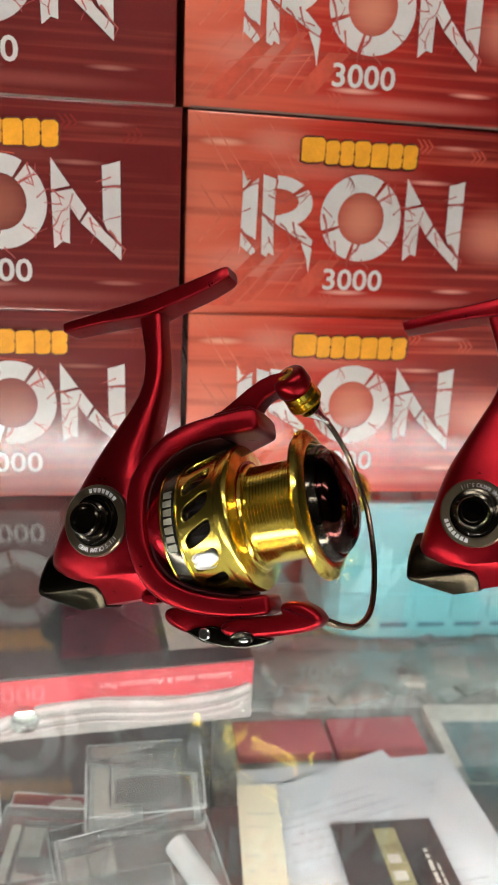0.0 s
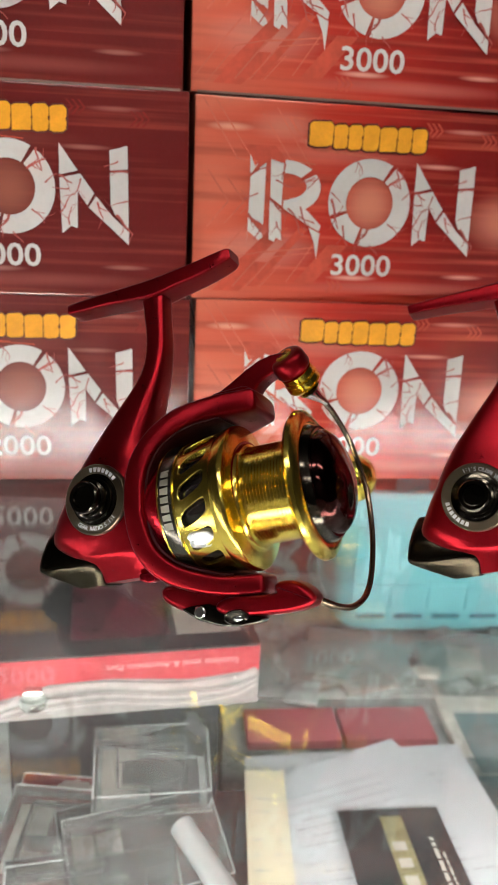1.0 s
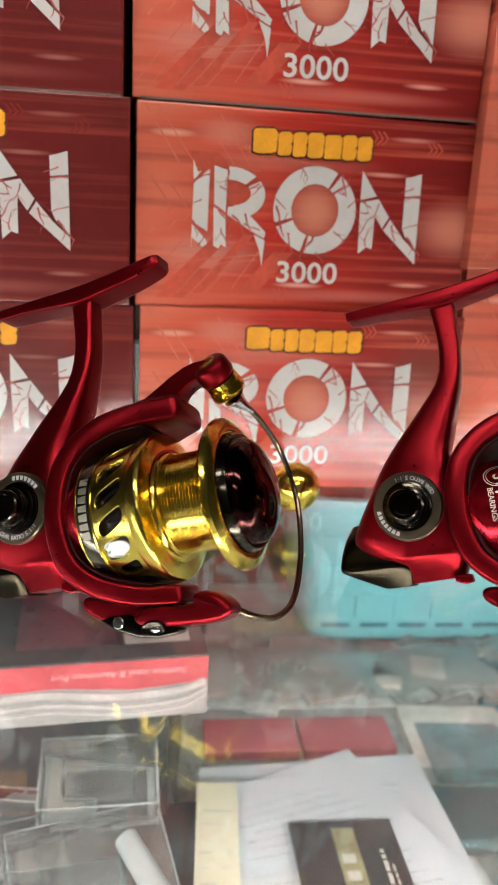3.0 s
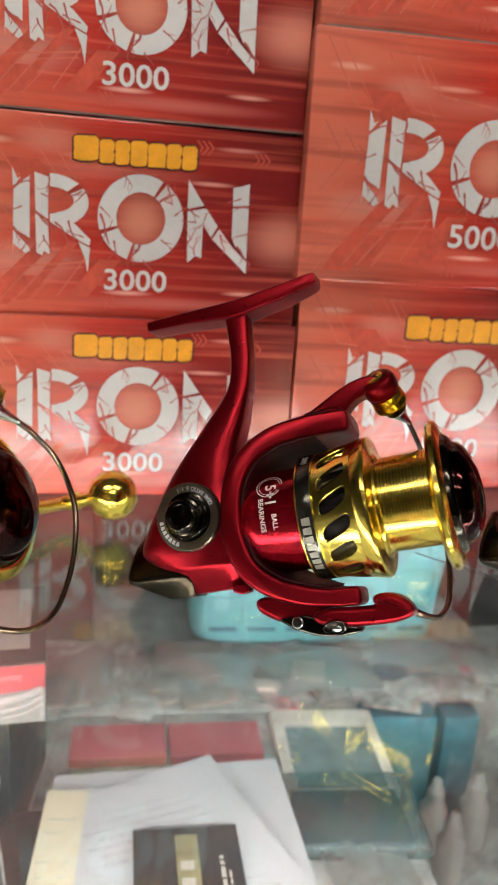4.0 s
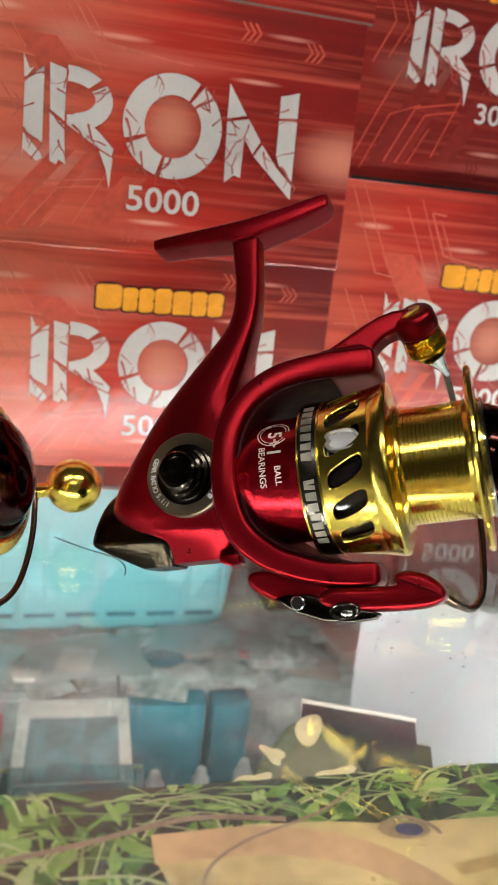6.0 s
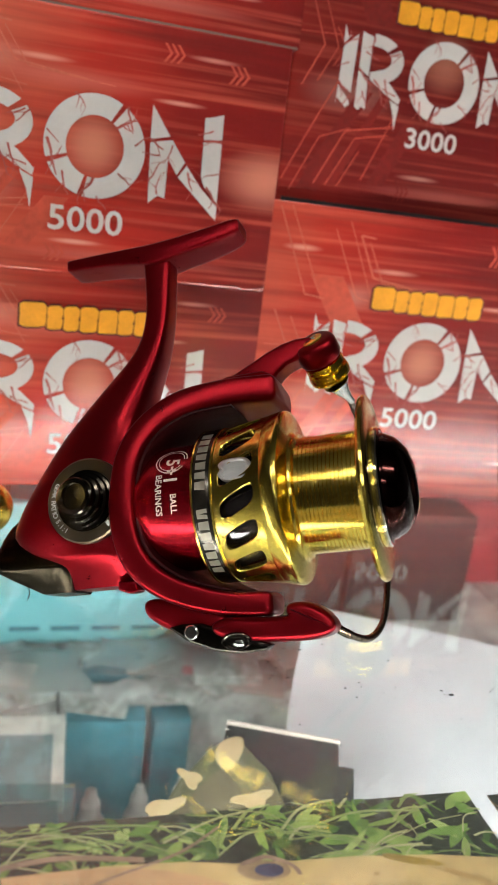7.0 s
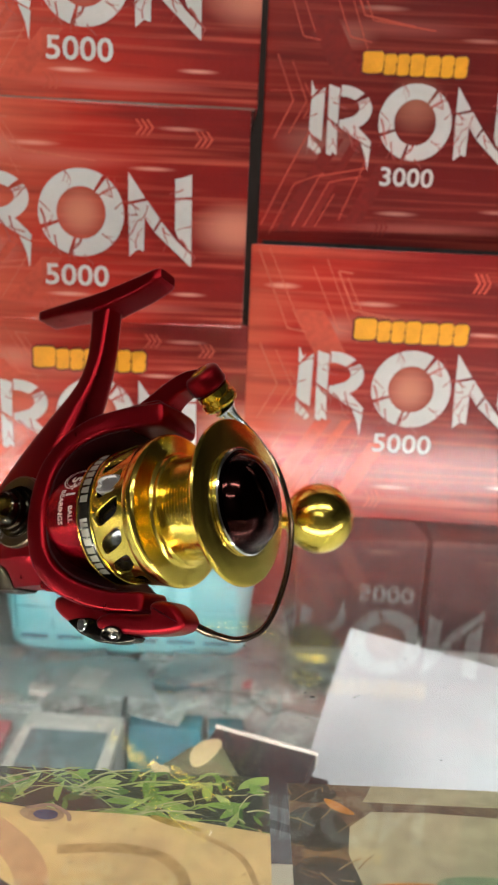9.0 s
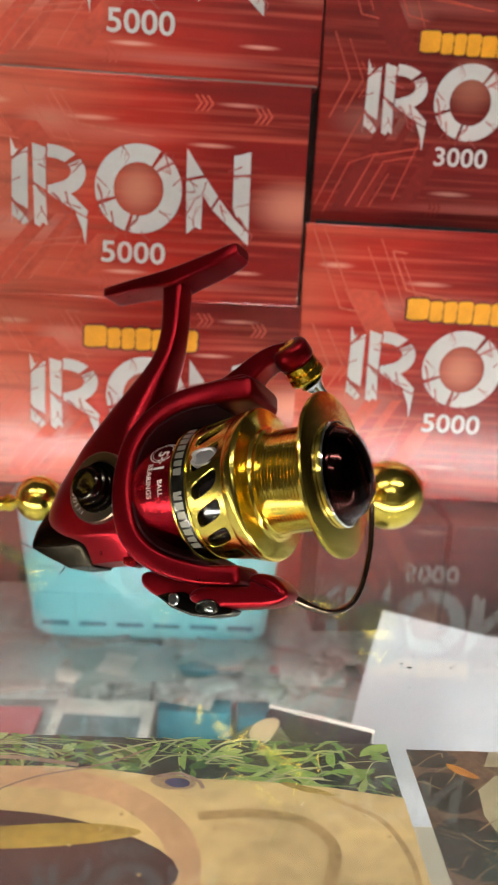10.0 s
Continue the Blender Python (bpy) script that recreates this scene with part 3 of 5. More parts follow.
def carton(x, z, w, h, number, y, yaw, label, lift=0.0, scale=1.0, seed=0, branded=True):
    """One reel carton standing with its front centre at (x, y) and its bottom at z."""
    d = 0.11
    key = (w, h, seed)
    if key not in CARTONS:
        bm = block(-w / 2, w / 2, -d / 2, d / 2, -h / 2, h / 2, 0.0009, 2)
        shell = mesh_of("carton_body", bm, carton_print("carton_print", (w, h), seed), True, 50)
        for f in shell.polygons:
            f.use_smooth = f.area < 0.0003
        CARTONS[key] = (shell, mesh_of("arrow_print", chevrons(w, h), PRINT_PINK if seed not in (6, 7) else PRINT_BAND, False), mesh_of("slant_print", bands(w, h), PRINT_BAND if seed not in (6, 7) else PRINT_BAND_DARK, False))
    ob = tagged(new("reel_carton"), label, "carton", "stack of reel cartons")
    ob.matrix_world = pose(x, y, z + h / 2 + 0.0003, 0, 0, yaw) @ pose(0, d / 2, 0)
    body, arrows, slants = CARTONS[key]
    part("carton_body", body, None, ob)
    tagged(part("arrow_print", arrows, None, ob), kind="stuff")
    tagged(part("slant_print", slants, None, ob), kind="stuff")
    for k, me in ART:
        if k.startswith("brand") and not branded:
            continue
        a = part(k, me, None, ob)
        if k in ("brand_shadow", "emblem_cracks"):
            tagged(a, kind="stuff")
        a.scale, a.location = (scale, 1, scale), (0, 0, lift)
    num = ("number", number)
    if num not in ART_NUM:
        ART_NUM[num] = mesh_of("number", glyphs(number, 0.0134, 0.0002, place=lambda c: Vector((c.x * 1.12, -0.0557, c.y))), PRINT_WHITE, False)
    a = part("number", ART_NUM[num], None, ob)
    a.scale, a.location = (scale, 1, scale), (0.0006, 0, lift - 0.0268 * scale)
    if z > 0.15:
        # Pale cut edge; on seed 6 a charcoal strip paints the shadow line.
        part("board_edge_or_shadow", block(-w / 2 + 0.003, w / 2 - 0.001, -d / 2 - 0.0004, -d / 2 + 0.001, -h / 2 - 0.0002, -h / 2 + (0.0007 if seed != 6 else 0.0022)), CUTEDGE if seed != 6 else DARK, ob, "pale cut board edge" if seed != 6 else "charcoal strip that paints the shadow under the carton")
    return ob


ART_NUM = {}
H3, W3, H5, W5 = 0.0872, 0.158, 0.1098, 0.179
for x, z, w, h, num, y, yaw, lab, lift, sc, sd in (
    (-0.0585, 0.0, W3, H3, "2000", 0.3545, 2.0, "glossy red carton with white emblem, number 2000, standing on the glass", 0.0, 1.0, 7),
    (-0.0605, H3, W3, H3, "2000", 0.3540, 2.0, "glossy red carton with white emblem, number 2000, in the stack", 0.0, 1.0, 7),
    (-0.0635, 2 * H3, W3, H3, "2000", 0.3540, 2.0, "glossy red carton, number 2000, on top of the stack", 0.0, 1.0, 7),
    (0.1005, 0.0, W3 - 0.003, H3, "3000", 0.3626, 1.0, "glossy red carton with white emblem, number 3000, standing on the glass", 0.0, 1.0, 2),
    (0.0995, H3, W3, H3, "3000", 0.3690, 5.0, "glossy red carton with white emblem, number 3000, in the stack", 0.0, 1.0, 1),
    (0.0975, 2 * H3 + 0.001, W3, H3, "3000", 0.3690, 4.0, "glossy red carton, number 3000, on top of the stack", 0.0, 1.0, 2),
    (0.2710, 0.0, W5 - 0.001, H5, "5000", 0.3828, 2.1, "larger glossy red carton with number 5000, standing on the glass", -0.002, 1.14, 3),
    (0.2665, H5, W5, H5 + 0.001, "5000", 0.3695, 1.8, "larger glossy red carton with number 5000, in the stack", -0.001, 1.14, 4),
    (0.2685, 2 * H5 + 0.001, W5 + 0.002, H5, "5000", 0.3700, 1.8, "larger glossy red carton with number 5000, on top of the stack", -0.001, 1.14, 4),
    (0.4500, 0.0, 0.182, 0.1545, "5000", 0.3813, -3.0, "tall glossy red carton with number 5000, standing on the glass", -0.0005, 1.14, 5),
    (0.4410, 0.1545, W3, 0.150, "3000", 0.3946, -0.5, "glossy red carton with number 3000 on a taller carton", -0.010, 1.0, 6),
):
    carton(x, z, w, h, num, y, yaw, lab, lift, sc, sd, sd != 4)


# ---- the fishing reels ----
def reel_frame(yaw, pitch, roll, spot):
    """Local x runs along the spool's shaft to its front, z up the stem to the foot, y away from the side plate."""
    y, p, r = radians(yaw), radians(pitch), radians(roll)
    X = Vector((math.cos(p) * math.cos(y), math.cos(p) * math.sin(y), math.sin(p)))
    Y0 = Vector((-math.sin(y), math.cos(y), 0))
    Z0 = X.cross(Y0)
    Y, Z = math.cos(r) * Y0 + math.sin(r) * Z0, math.cos(r) * Z0 - math.sin(r) * Y0
    return Matrix.Translation(spot) @ Matrix((X, Y, Z)).transposed().to_4x4()


def aimed(at, along):
    """Turns the x axis to run along a direction, from a point."""
    return Matrix.Translation(at) @ Vector(along).to_track_quat("X", "Z").to_matrix().to_4x4()


def slices(rows, n=40):
    """A body from level slices: z, x from, x to, half width, squareness, sideways shift."""
    rows = spline(rows, 34)
    bm = bmesh.new()
    grid_faces(bm, [[((x0 + x1) / 2 + u, v + s, z) for u, v in squircle(n, (x1 - x0) / 2, b, max(2, q))] for z, x0, x1, b, q, s in rows])
    return bm


def bow(shade_skin=False):
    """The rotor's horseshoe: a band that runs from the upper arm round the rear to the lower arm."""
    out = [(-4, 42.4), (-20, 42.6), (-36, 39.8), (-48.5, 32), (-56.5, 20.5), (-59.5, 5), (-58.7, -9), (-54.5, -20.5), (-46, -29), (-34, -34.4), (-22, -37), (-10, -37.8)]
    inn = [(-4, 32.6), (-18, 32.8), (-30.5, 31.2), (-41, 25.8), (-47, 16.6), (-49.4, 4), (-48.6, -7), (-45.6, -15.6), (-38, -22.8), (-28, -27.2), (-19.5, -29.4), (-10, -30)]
    # Thin inner skin that carries the painted shade.
    if shade_skin:
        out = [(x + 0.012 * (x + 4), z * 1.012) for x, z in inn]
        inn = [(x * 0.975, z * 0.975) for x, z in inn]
    wid = [10.5, 12.5, 15.5, 18, 20, 21, 21, 20, 18, 15, 12.5, 10.5]
    far = [13, 20, 25, 26, 26, 26, 26, 26, 25, 21, 14, 6]
    rows = spline([(*a, *b, w, f) for a, b, w, f in zip(out, inn, wid, far)], 72)
    # the two ends are rounded off
    first, last = np.array(rows[0]), np.array(rows[-1])
    ends = []
    for row in (first, last):
        caps = []
        for k in (0.35, 0.65, 0.85, 0.97):
            q, m = row.copy(), (row[:4].reshape(2, 2).sum(0)) / 2
            shut = math.sqrt(1 - k * k)
            q[:2], q[2:4] = m + (row[:2] - m) * (0.45 + 0.55 * shut), m + (row[2:4] - m) * (0.45 + 0.55 * shut)
            q[0] += 2.6 * k
            q[2] += 2.6 * k
            q[4], q[5] = row[4] - 2.2 * (1 - shut), row[5] - 2.2 * (1 - shut)
            caps.append(q)
        ends.append(caps)
    rows = ends[0][::-1] + rows + ends[1] if not shade_skin else rows[6:-6]
    bm, rings = bmesh.new(), []
    for ox, oz, ix, iz, w, f in rows:
        c, h = np.array([(ox + ix) / 2, (oz + iz) / 2]), np.array([ox - ix, oz - iz]) / 2
        ring = []
        for u, v in squircle(40, 1, 1, 7):
            y = (f + w) / 2 * u + (f - w) / 2
            if shade_skin:
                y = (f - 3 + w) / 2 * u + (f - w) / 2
            drop = math.sqrt(1 - (max(0.0, y) / 46) ** 2)
            ring.append((c[0] + h[0] * v, y, (c[1] + h[1] * v) * drop))
        rings.append(ring)
    grid_faces(bm, rings)
    return bm


def slotted_skirt(x0, x1, r0, r1, count, skew):
    """The spool's skirt: a cone with slanted slots cut through it, each with a rounded rim."""
    bm = bmesh.new()
    n, t = 48, 1.8
    radius = lambda x: r0 + (r1 - r0) * (x - x0) / (x1 - x0)
    half, cx, hx = math.pi / count, (x0 + x1) / 2, (x1 - x0) / 2
    sx, sa = hx * 0.72, half * 0.60
    oblong = squircle(n, sx, sa, 3.4)
    put = lambda x, a, deep: bm.verts.new((x, (radius(x) - deep) * math.cos(a), (radius(x) - deep) * math.sin(a)))
    for k in range(count):
        a0 = 2 * math.pi * k / count
        loops = []
        for i in range(n):
            ang = 2 * math.pi * i / n
            c, w = math.cos(ang), math.sin(ang)
            u, v = oblong[i]
            m = max(abs(c), abs(w))
            lean = lambda x: skew * (x - cx) / sx
            ox = cx + hx * c / m
            loops.append(((ox, a0 + half * w / m + lean(ox)), (cx + u, a0 + v + lean(cx + u))))
        rings = [[put(o[0] * f + q[0] * (1 - f), o[1] * f + q[1] * (1 - f), 0.0) for o, q in loops] for f in (1, 0.75, 0.5, 0.25, 0.10)]
        rings += [[put(*q, 0.25) for _, q in loops], [put(*q, t) for _, q in loops]]
        for a, b in zip(rings, rings[1:]):
            for i in range(n):
                j = (i + 1) % n
                bm.faces.new((a[i], a[j], b[j], b[i]))
    bmesh.ops.remove_doubles(bm, verts=bm.verts, dist=0.001)
    return bm


def wrapped(body, size, x0, angle, r, fat=0.0, turn=False):
    """Letters laid on a drum about the x axis, reading downwards."""
    return glyphs(body, size, fat, place=lambda c: Vector((x0 + c.y, -r * math.cos(angle - c.x / r), r * math.sin(angle - c.x / r))))


def arc_letters(text, size, r, start, step, y, centre):
    """Letters round a disc that faces -y; start and step in degrees."""
    bm = bmesh.new()
    for i, ch in enumerate(text):
        if ch == " ":
            continue
        a = radians(start + step * i)
        s = 1 if step > 0 else -1
        m = Matrix.Translation((centre[0] + r * math.cos(a), y, centre[1] + r * math.sin(a)))
        up = Vector((-math.cos(a), 0, -math.sin(a))) * s
        right = Vector((-math.sin(a), 0, math.cos(a))) * s
        rot = Matrix((right, up, right.cross(up))).transposed().to_4x4()
        glyphs(ch, size, size * 0.02, bm, lambda c: (m @ rot) @ c)
    return bm


def screw_head(r):
    bm = lathe([(0, 0.01), (0, r), (0.5, r), (0.9, r * 0.8), (0.9, 0.01)], 24)
    return bm


def reel(frame_m, scale, label, knob, wide, plate_text, drain, digits="", slide=0.0, long=1.0, hub=(0.0, 0.0), lip_out=1.0):
    """A spinning reel. Sizes inside are millimetres of the largest one."""
    root = tagged(new("fishing_reel"), label, "fishing reel", "fishing reels on the counter")
    root.matrix_world = frame_m
    mm = Matrix.Scale(0.001 * scale, 4)

    def add(name, bm, mat, lab="", parent=None, angle=35, smooth=True):
        return part(name, moved(bm, mm), mat, parent or root, lab, smooth, angle)

    axis = Matrix.Translation((0, 0, 1.2))
    shaft = Matrix.Translation((slide, 0, 0.6))
    # stem and gear housing
    body = add("body", slices([(99, -52.9, -41.6, 5.0, 5, 4.6), (88, -52.3, -42.4, 5.2, 5, 4.4), (76, -52.4, -43, 5.6, 4.6, 4), (62, -56.2, -45.2, 6.8, 4.2, 3), (46, -70.5, -50, 9.2, 3.8, 2), (30, -84.5, -55, 11.5, 3.6, 1), (16, -93.0, -54, 14.6, 3.6, 0.4), (5, -99.5, -53, 15.6, 3.6, 0), (-4, -103.0, -53, 15.4, 3.6, 0.5), (-11, -97, -54, 14.2, 3.6, 1), (-14.5, -90, -55, 13.2, 3.4, 1), (-23.8, -84, -58, 6.4, 3, 1)]), RED, "satin red metal stem and gear housing")
    add("foot", (lambda b: (grid_faces(b, [[(x, bb * u + 4.8, (z0 + z1) / 2 + (z1 - z0) / 2 * v) for u, v in squircle(36, 1, 1, 8)] for x, bb, z0, z1 in spline([(-47 + long * (q[0] + 47), *q[1:]) for q in [(-84.6, 5.4, 102.4, 106.0), (-83.6, 6.2, 101.6, 106.4), (-70, 6.8, 100.4, 106.0), (-58, 7.2, 98.6, 105.6), (-47, 7.4, 97.0, 105.4), (-37, 7.2, 98.4, 106.0), (-26, 6.8, 100.0, 107.2), (-16, 6.2, 102.6, 108.6), (-13.4, 4.8, 104.2, 108.6)]], 40)]), b)[1])(bmesh.new()), RED, "satin red metal foot with tapered ends")
    add("tail_cover", slices([(5.0, -104.2, -99.0, 5, 3, 3), (0, -106.6, -97.5, 10.0, 4, 2.8), (-5, -108.4, -92, 12.4, 6, 2.6), (-10, -109.8, -84.5, 13.4, 8, 2.4), (-14.5, -110.2, -80.0, 13.4, 9, 2), (-17.5, -106, -78.8, 12.2, 9, 1.6), (-24.6, -92, -80.5, 8.0, 7, 1)]), TAILMETAL, "dark smoked chrome cover on the tail", angle=22)
    add("switch", slab([(-62, -22.5), (-55, -23), (-54.6, -26.4), (-58, -27), (-62, -25.4)], -8, -2, 0.7), RED_GLOSS, "small red lever")
    # side plate with its stepped cap
    c = (-69.3 + hub[0], 5.0 + hub[1])
    disc = lambda prof, n=64: moved(lathe(prof, n), Matrix.Translation((c[0], 0, c[1])) @ Matrix.Rotation(radians(-90), 4, "Z"))
    plate = add("side_plate", disc([(14, 0.01), (14, 14.8), (16.2, 14.8), (16.8, 14.2), (16.6, 10.8), (16.0, 10.4), (16.0, 0.01)]), RINGMETAL, "brushed smoked metal ring plate")
    add("side_cap", disc([(15.8, 10.6), (17.4, 10.4), (17.6, 9.5), (19.2, 9.3), (19.4, 8.2), (21.8, 7.9), (22.1, 6.9), (24.6, 6.6), (25.2, 6.0), (25.2, 4.6), (24.0, 4.3), (23.8, 0.01)]), SMOKE, "stepped black cap")
    add("plate_text", arc_letters("GEAR RATIO 5.1:1", 2.5, 12.2, *plate_text, -17.0, c), PRINT_WHITE, "", plate, smooth=False)
    marks = bmesh.new()
    for a in range(7):
        t = radians(plate_text[0] + 180 + 9.5 * a - 15)
        q = [(11.4, t - 0.05), (13.2, t - 0.065), (13.2, t + 0.065), (11.4, t + 0.05)]
        flat(marks, [(c[0] + rr * math.cos(w), c[1] + rr * math.sin(w)) for rr, w in q], lambda u, v: (u, -17.0, v))
    tagged(add("plate_mark", marks, PRINT_WHITE, "", plate, smooth=False), kind="stuff")
    # rotor
    add("rotor", bow(), RED, "satin red horseshoe rotor")
    # Added skin along the horseshoe's inside, coloured dark in place of shade.
    add("rotor_inner_shade", bow(True), ROTOR_SHADE, "dark skin that paints the shade inside the rotor")
    drum = add("rotor_drum", moved(lathe([(-56, 0.01), (-56, 15), (-52, 19), (-47, 21), (-44, 21.7), (-10, 21.7), (-10, 0.01)]), axis), RED_GLOSS, "glossy red drum with small print")
    rot = 0.40
    text = wrapped("5+1", 6.6, -36.2, rot + 0.04, 21.75, 0.14)
    add("drum_number", moved(text, axis), PRINT_SILVER, "", drum, smooth=False)
    add("drum_word", moved(wrapped("BALL", 3.0, -35.0, rot - 0.50, 21.75, 0.05), axis), PRINT_SILVER, "", drum, smooth=False)
    add("drum_word", moved(wrapped("BEARINGS", 3.1, -40.2, rot - 0.34, 21.75, 0.05), axis), PRINT_SILVER, "", drum, smooth=False)
    ring = bmesh.new()
    ru, ra = -36.6, rot + 0.25
    for i in range(36):
        p = lambda rr, k: (ru + rr * math.cos(k), -21.78 * math.cos(ra - rr * math.sin(k) / 21.78), 21.78 * math.sin(ra - rr * math.sin(k) / 21.78))
        a, b = math.pi * (0.2 + 1.8 * i / 36), math.pi * (0.2 + 1.8 * (i + 0.96) / 36)
        for r0, r1 in ((5.2, 5.6), (4.3, 4.55)):
            flat(ring, [(r0, a), (r1, a), (r1, b), (r0, b)], p)
    add("drum_ring", moved(ring, axis), PRINT_SILVER, "", drum, smooth=False)
    # upper arm with line roller
    up_arm = add("upper_bail_arm", slab([(-24, 40), (-22.6, 42.6), (-18, 44.6), (-12, 47.4), (-5, 51.0), (1, 53.4), (6, 54.4), (11, 54.2), (14, 51.2), (12, 47.6), (7, 46.8), (2.4, 45.6), (-1.0, 43.2), (-3.0, 40.4), (-3.4, 37), (-8, 36), (-14, 37.6)], -6.4, 3.4, 1.8, 4), RED, "satin red bail arm")
    add("arm_ledge", slab([(-21, 41.4), (-19.6, 43.8), (-6, 43.8), (-3.4, 42.6), (-2.8, 39), (-4.4, 36.8), (-19, 38.6)], -9.0, 2.0, 1.2, 3), RED, "", up_arm)
    lean = aimed((11.8, -4.6, 52.4), (2.2, 7.0, -6.3))
    add("arm_cap", moved(lathe([(-0.8, 0.01), (-0.8, 5.6), (0.0, 6.8), (1.2, 7.4), (6.0, 7.5), (7.2, 6.8), (7.6, 5.6), (7.6, 0.01)], 40), lean), RED, "", up_arm)
    add("screw", moved(screw_head(3.7), lean @ Matrix.Translation((-0.7, 0, 0)) @ Matrix.Rotation(math.pi, 4, "Z")), GOLD, "brass screw", up_arm)
    slot = bmesh.new()
    for a in (0.5, 0.5 + math.pi / 2):
        d, e = Vector((0, math.cos(a), math.sin(a))), Vector((0, -math.sin(a), math.cos(a)))
        flat(slot, [(d * 2.3 + e * 0.4,), (-d * 2.3 + e * 0.4,), (-d * 2.3 - e * 0.4,), (d * 2.3 - e * 0.4,)], lambda q: (-1.66, q.y, q.z))
    add("screw_slot", moved(slot, lean), BLACK, "", up_arm, smooth=False)
    add("line_roller", moved(lathe([(7.4, 5.6), (7.9, 6.9), (9.9, 7.0), (10.2, 6.0), (11.0, 6.0), (11.3, 7.2), (13.3, 7.4), (13.6, 6.6), (14.0, 6.6), (14.3, 7.3), (15.2, 6.6), (15.6, 5.0), (16.2, 3.2), (16.2, 0.01)], 40), lean), GOLD, "brass line roller")
    add("line_guide", tube([(16.7, 5.6, 40.4), (17.6, 8.0, 38.8), (18.8, 11.5, 37.2), (20.0, 15.5, 35.8)], lambda s: 3.6 * (1 - s) ** 1.6 + 1.25, 20, 16), CHROME, "chrome cone at the wire's end")
    # lower arm
    low = add("lower_bail_arm", cast_slab([(-27.6, -38.6), (-28.4, -41.4), (-25.6, -44.0), (-16, -45.6), (-2, -46.2), (6, -46.0), (11.4, -44.4), (12.6, -41.8), (10.4, -38.2), (6.4, -35.2), (1.6, -34.0), (-2.8, -34.6), (-3.4, -37.2), (-2.2, -38.4), (-12, -38.0), (-22, -37.0)], -12.0, 0.0, 2.4), RED, "satin red bail arm")
    add("arm_spindle", cast_slab([(-51.8, -29.0), (-52.6, -34.0), (-47, -38.4), (-38, -42.4), (-28, -44.6), (-22, -43), (-22, -36), (-34, -32.6), (-42, -30)], -9.6, 1.6, 2.2), RED, "", low)
    lens = [(-43.0, -39.2), (-38, -38.4), (-31, -38.6), (-26, -40.6), (-20, -43.4), (-12, -45.2), (-8.4, -46.6), (-10, -48.2), (-18, -48.8), (-27, -47.6), (-36, -44.2)]
    add("arm_plate", slab(lens, -11.2, -5.0, 0.9, 3), SMOKE, "smoked chrome plate along the arm's underside", low)
    ring_m = aimed((-19.4, -12.2, -45.0), (0.0, -1.0, -0.28)) @ Matrix.Diagonal((1, 1.75, 1, 1))
    add("pivot_ring", moved(lathe([(-1.6, 2.8), (0.2, 2.8), (0.4, 2.5), (0.2, 2.1), (-0.6, 2.0), (-0.7, 0.01)], 32), ring_m), SMOKE, "dark oval pivot", low)
    add("pivot_pin", moved(lathe([(-0.9, 1.1), (0.0, 1.1), (0.25, 0.8), (0.3, 0.01)], 24), ring_m @ Matrix.Translation((0, 0.35, -0.8))), CHROME, "bright pin end", low)
    add("screw", moved(screw_head(2.4), aimed((-34.6, -11.0, -41.2), (0, -1, -0.1))), CHROME, "steel screw", low)
    add("bail_wire", tube([(9.8, -4, -42.0), (14.0, 5, -45.4), (18.0, 17, -46.4), (21.2, 30, -40), (22.8, 41, -23), (22.6, 47.5, -4), (21.6, 47.5, 10), (20.4, 40, 24), (19.8, 25, 32.8), (19.4, 14.0, 36.4)], lambda s: 1.5 if s < 0.1 else 1.22, 72, 12), BRONZE, "bronze bail wire")
    # spool
    ridges = []
    for k in range(15):
        ridges += [(3.9 + 1.3 * k, 19.5), (4.9 + 1.3 * k, 19.5), (5.05 + 1.3 * k, 19.2), (5.15 + 1.3 * k, 19.2)]
    if wide:
        lip = [(24.5, 20.0), (24.9, 22), (25.2, 28.8), (25.5, 30.1), (26.3, 30.5), (27.1, 30.2), (27.5, 29.4), (27.7, 19.6), (28.6, 19.2), (29.6, 18.8), (29.8, 17.8), (29.0, 17.2), (28.4, 16.6), (28.2, 0.01)]
    else:
        lip = [(23.6, 20.2), (24.0, 22.6), (24.3, 26.8), (25.0, 29.2), (26.4, 30.4), (28.0, 30.0), (29.0, 28.6), (29.4, 27.0), (29.9, 26.2), (30.0, 24.6), (29.2, 24.0), (29.0, 0.01)]
    lip = [(x, r if r < 19 else 19 + (r - 19) * lip_out) for x, r in lip]
    spool = add("spool", moved(lathe([(-5.2, 26.4), (-5.1, 28.2), (-4.7, 28.5), (-2.4, 28.9), (-1.0, 29.2), (-0.2, 29.2), (0.5, 28.8), (0.9, 28.0), (1.5, 22.4), (1.8, 21.5), (2.4, 21.0), (3.0, 20.8), (3.3, 20.0), (3.7, 19.5)] + ridges + [(23.4, 19.5)] + lip, 96), shaft), GOLD_TURNED, "turned gold metal spool")
    # Added black sleeve: paints shade behind the slots and hides the red drum.
    add("slot_shade", moved(lathe([(-21, 23.4), (-5, 23.4)], 64), shaft), BLACK, "black sleeve that paints shade behind the skirt slots", spool)
    turn0 = Matrix.Rotation(radians(drain), 4, "X")
    add("spool_skirt", moved(slotted_skirt(-21.2, -5.0, 26.0, 28.3, 16, -0.10), shaft @ turn0), GOLD_TURNED, "gold skirt with cut slots", spool, angle=28)
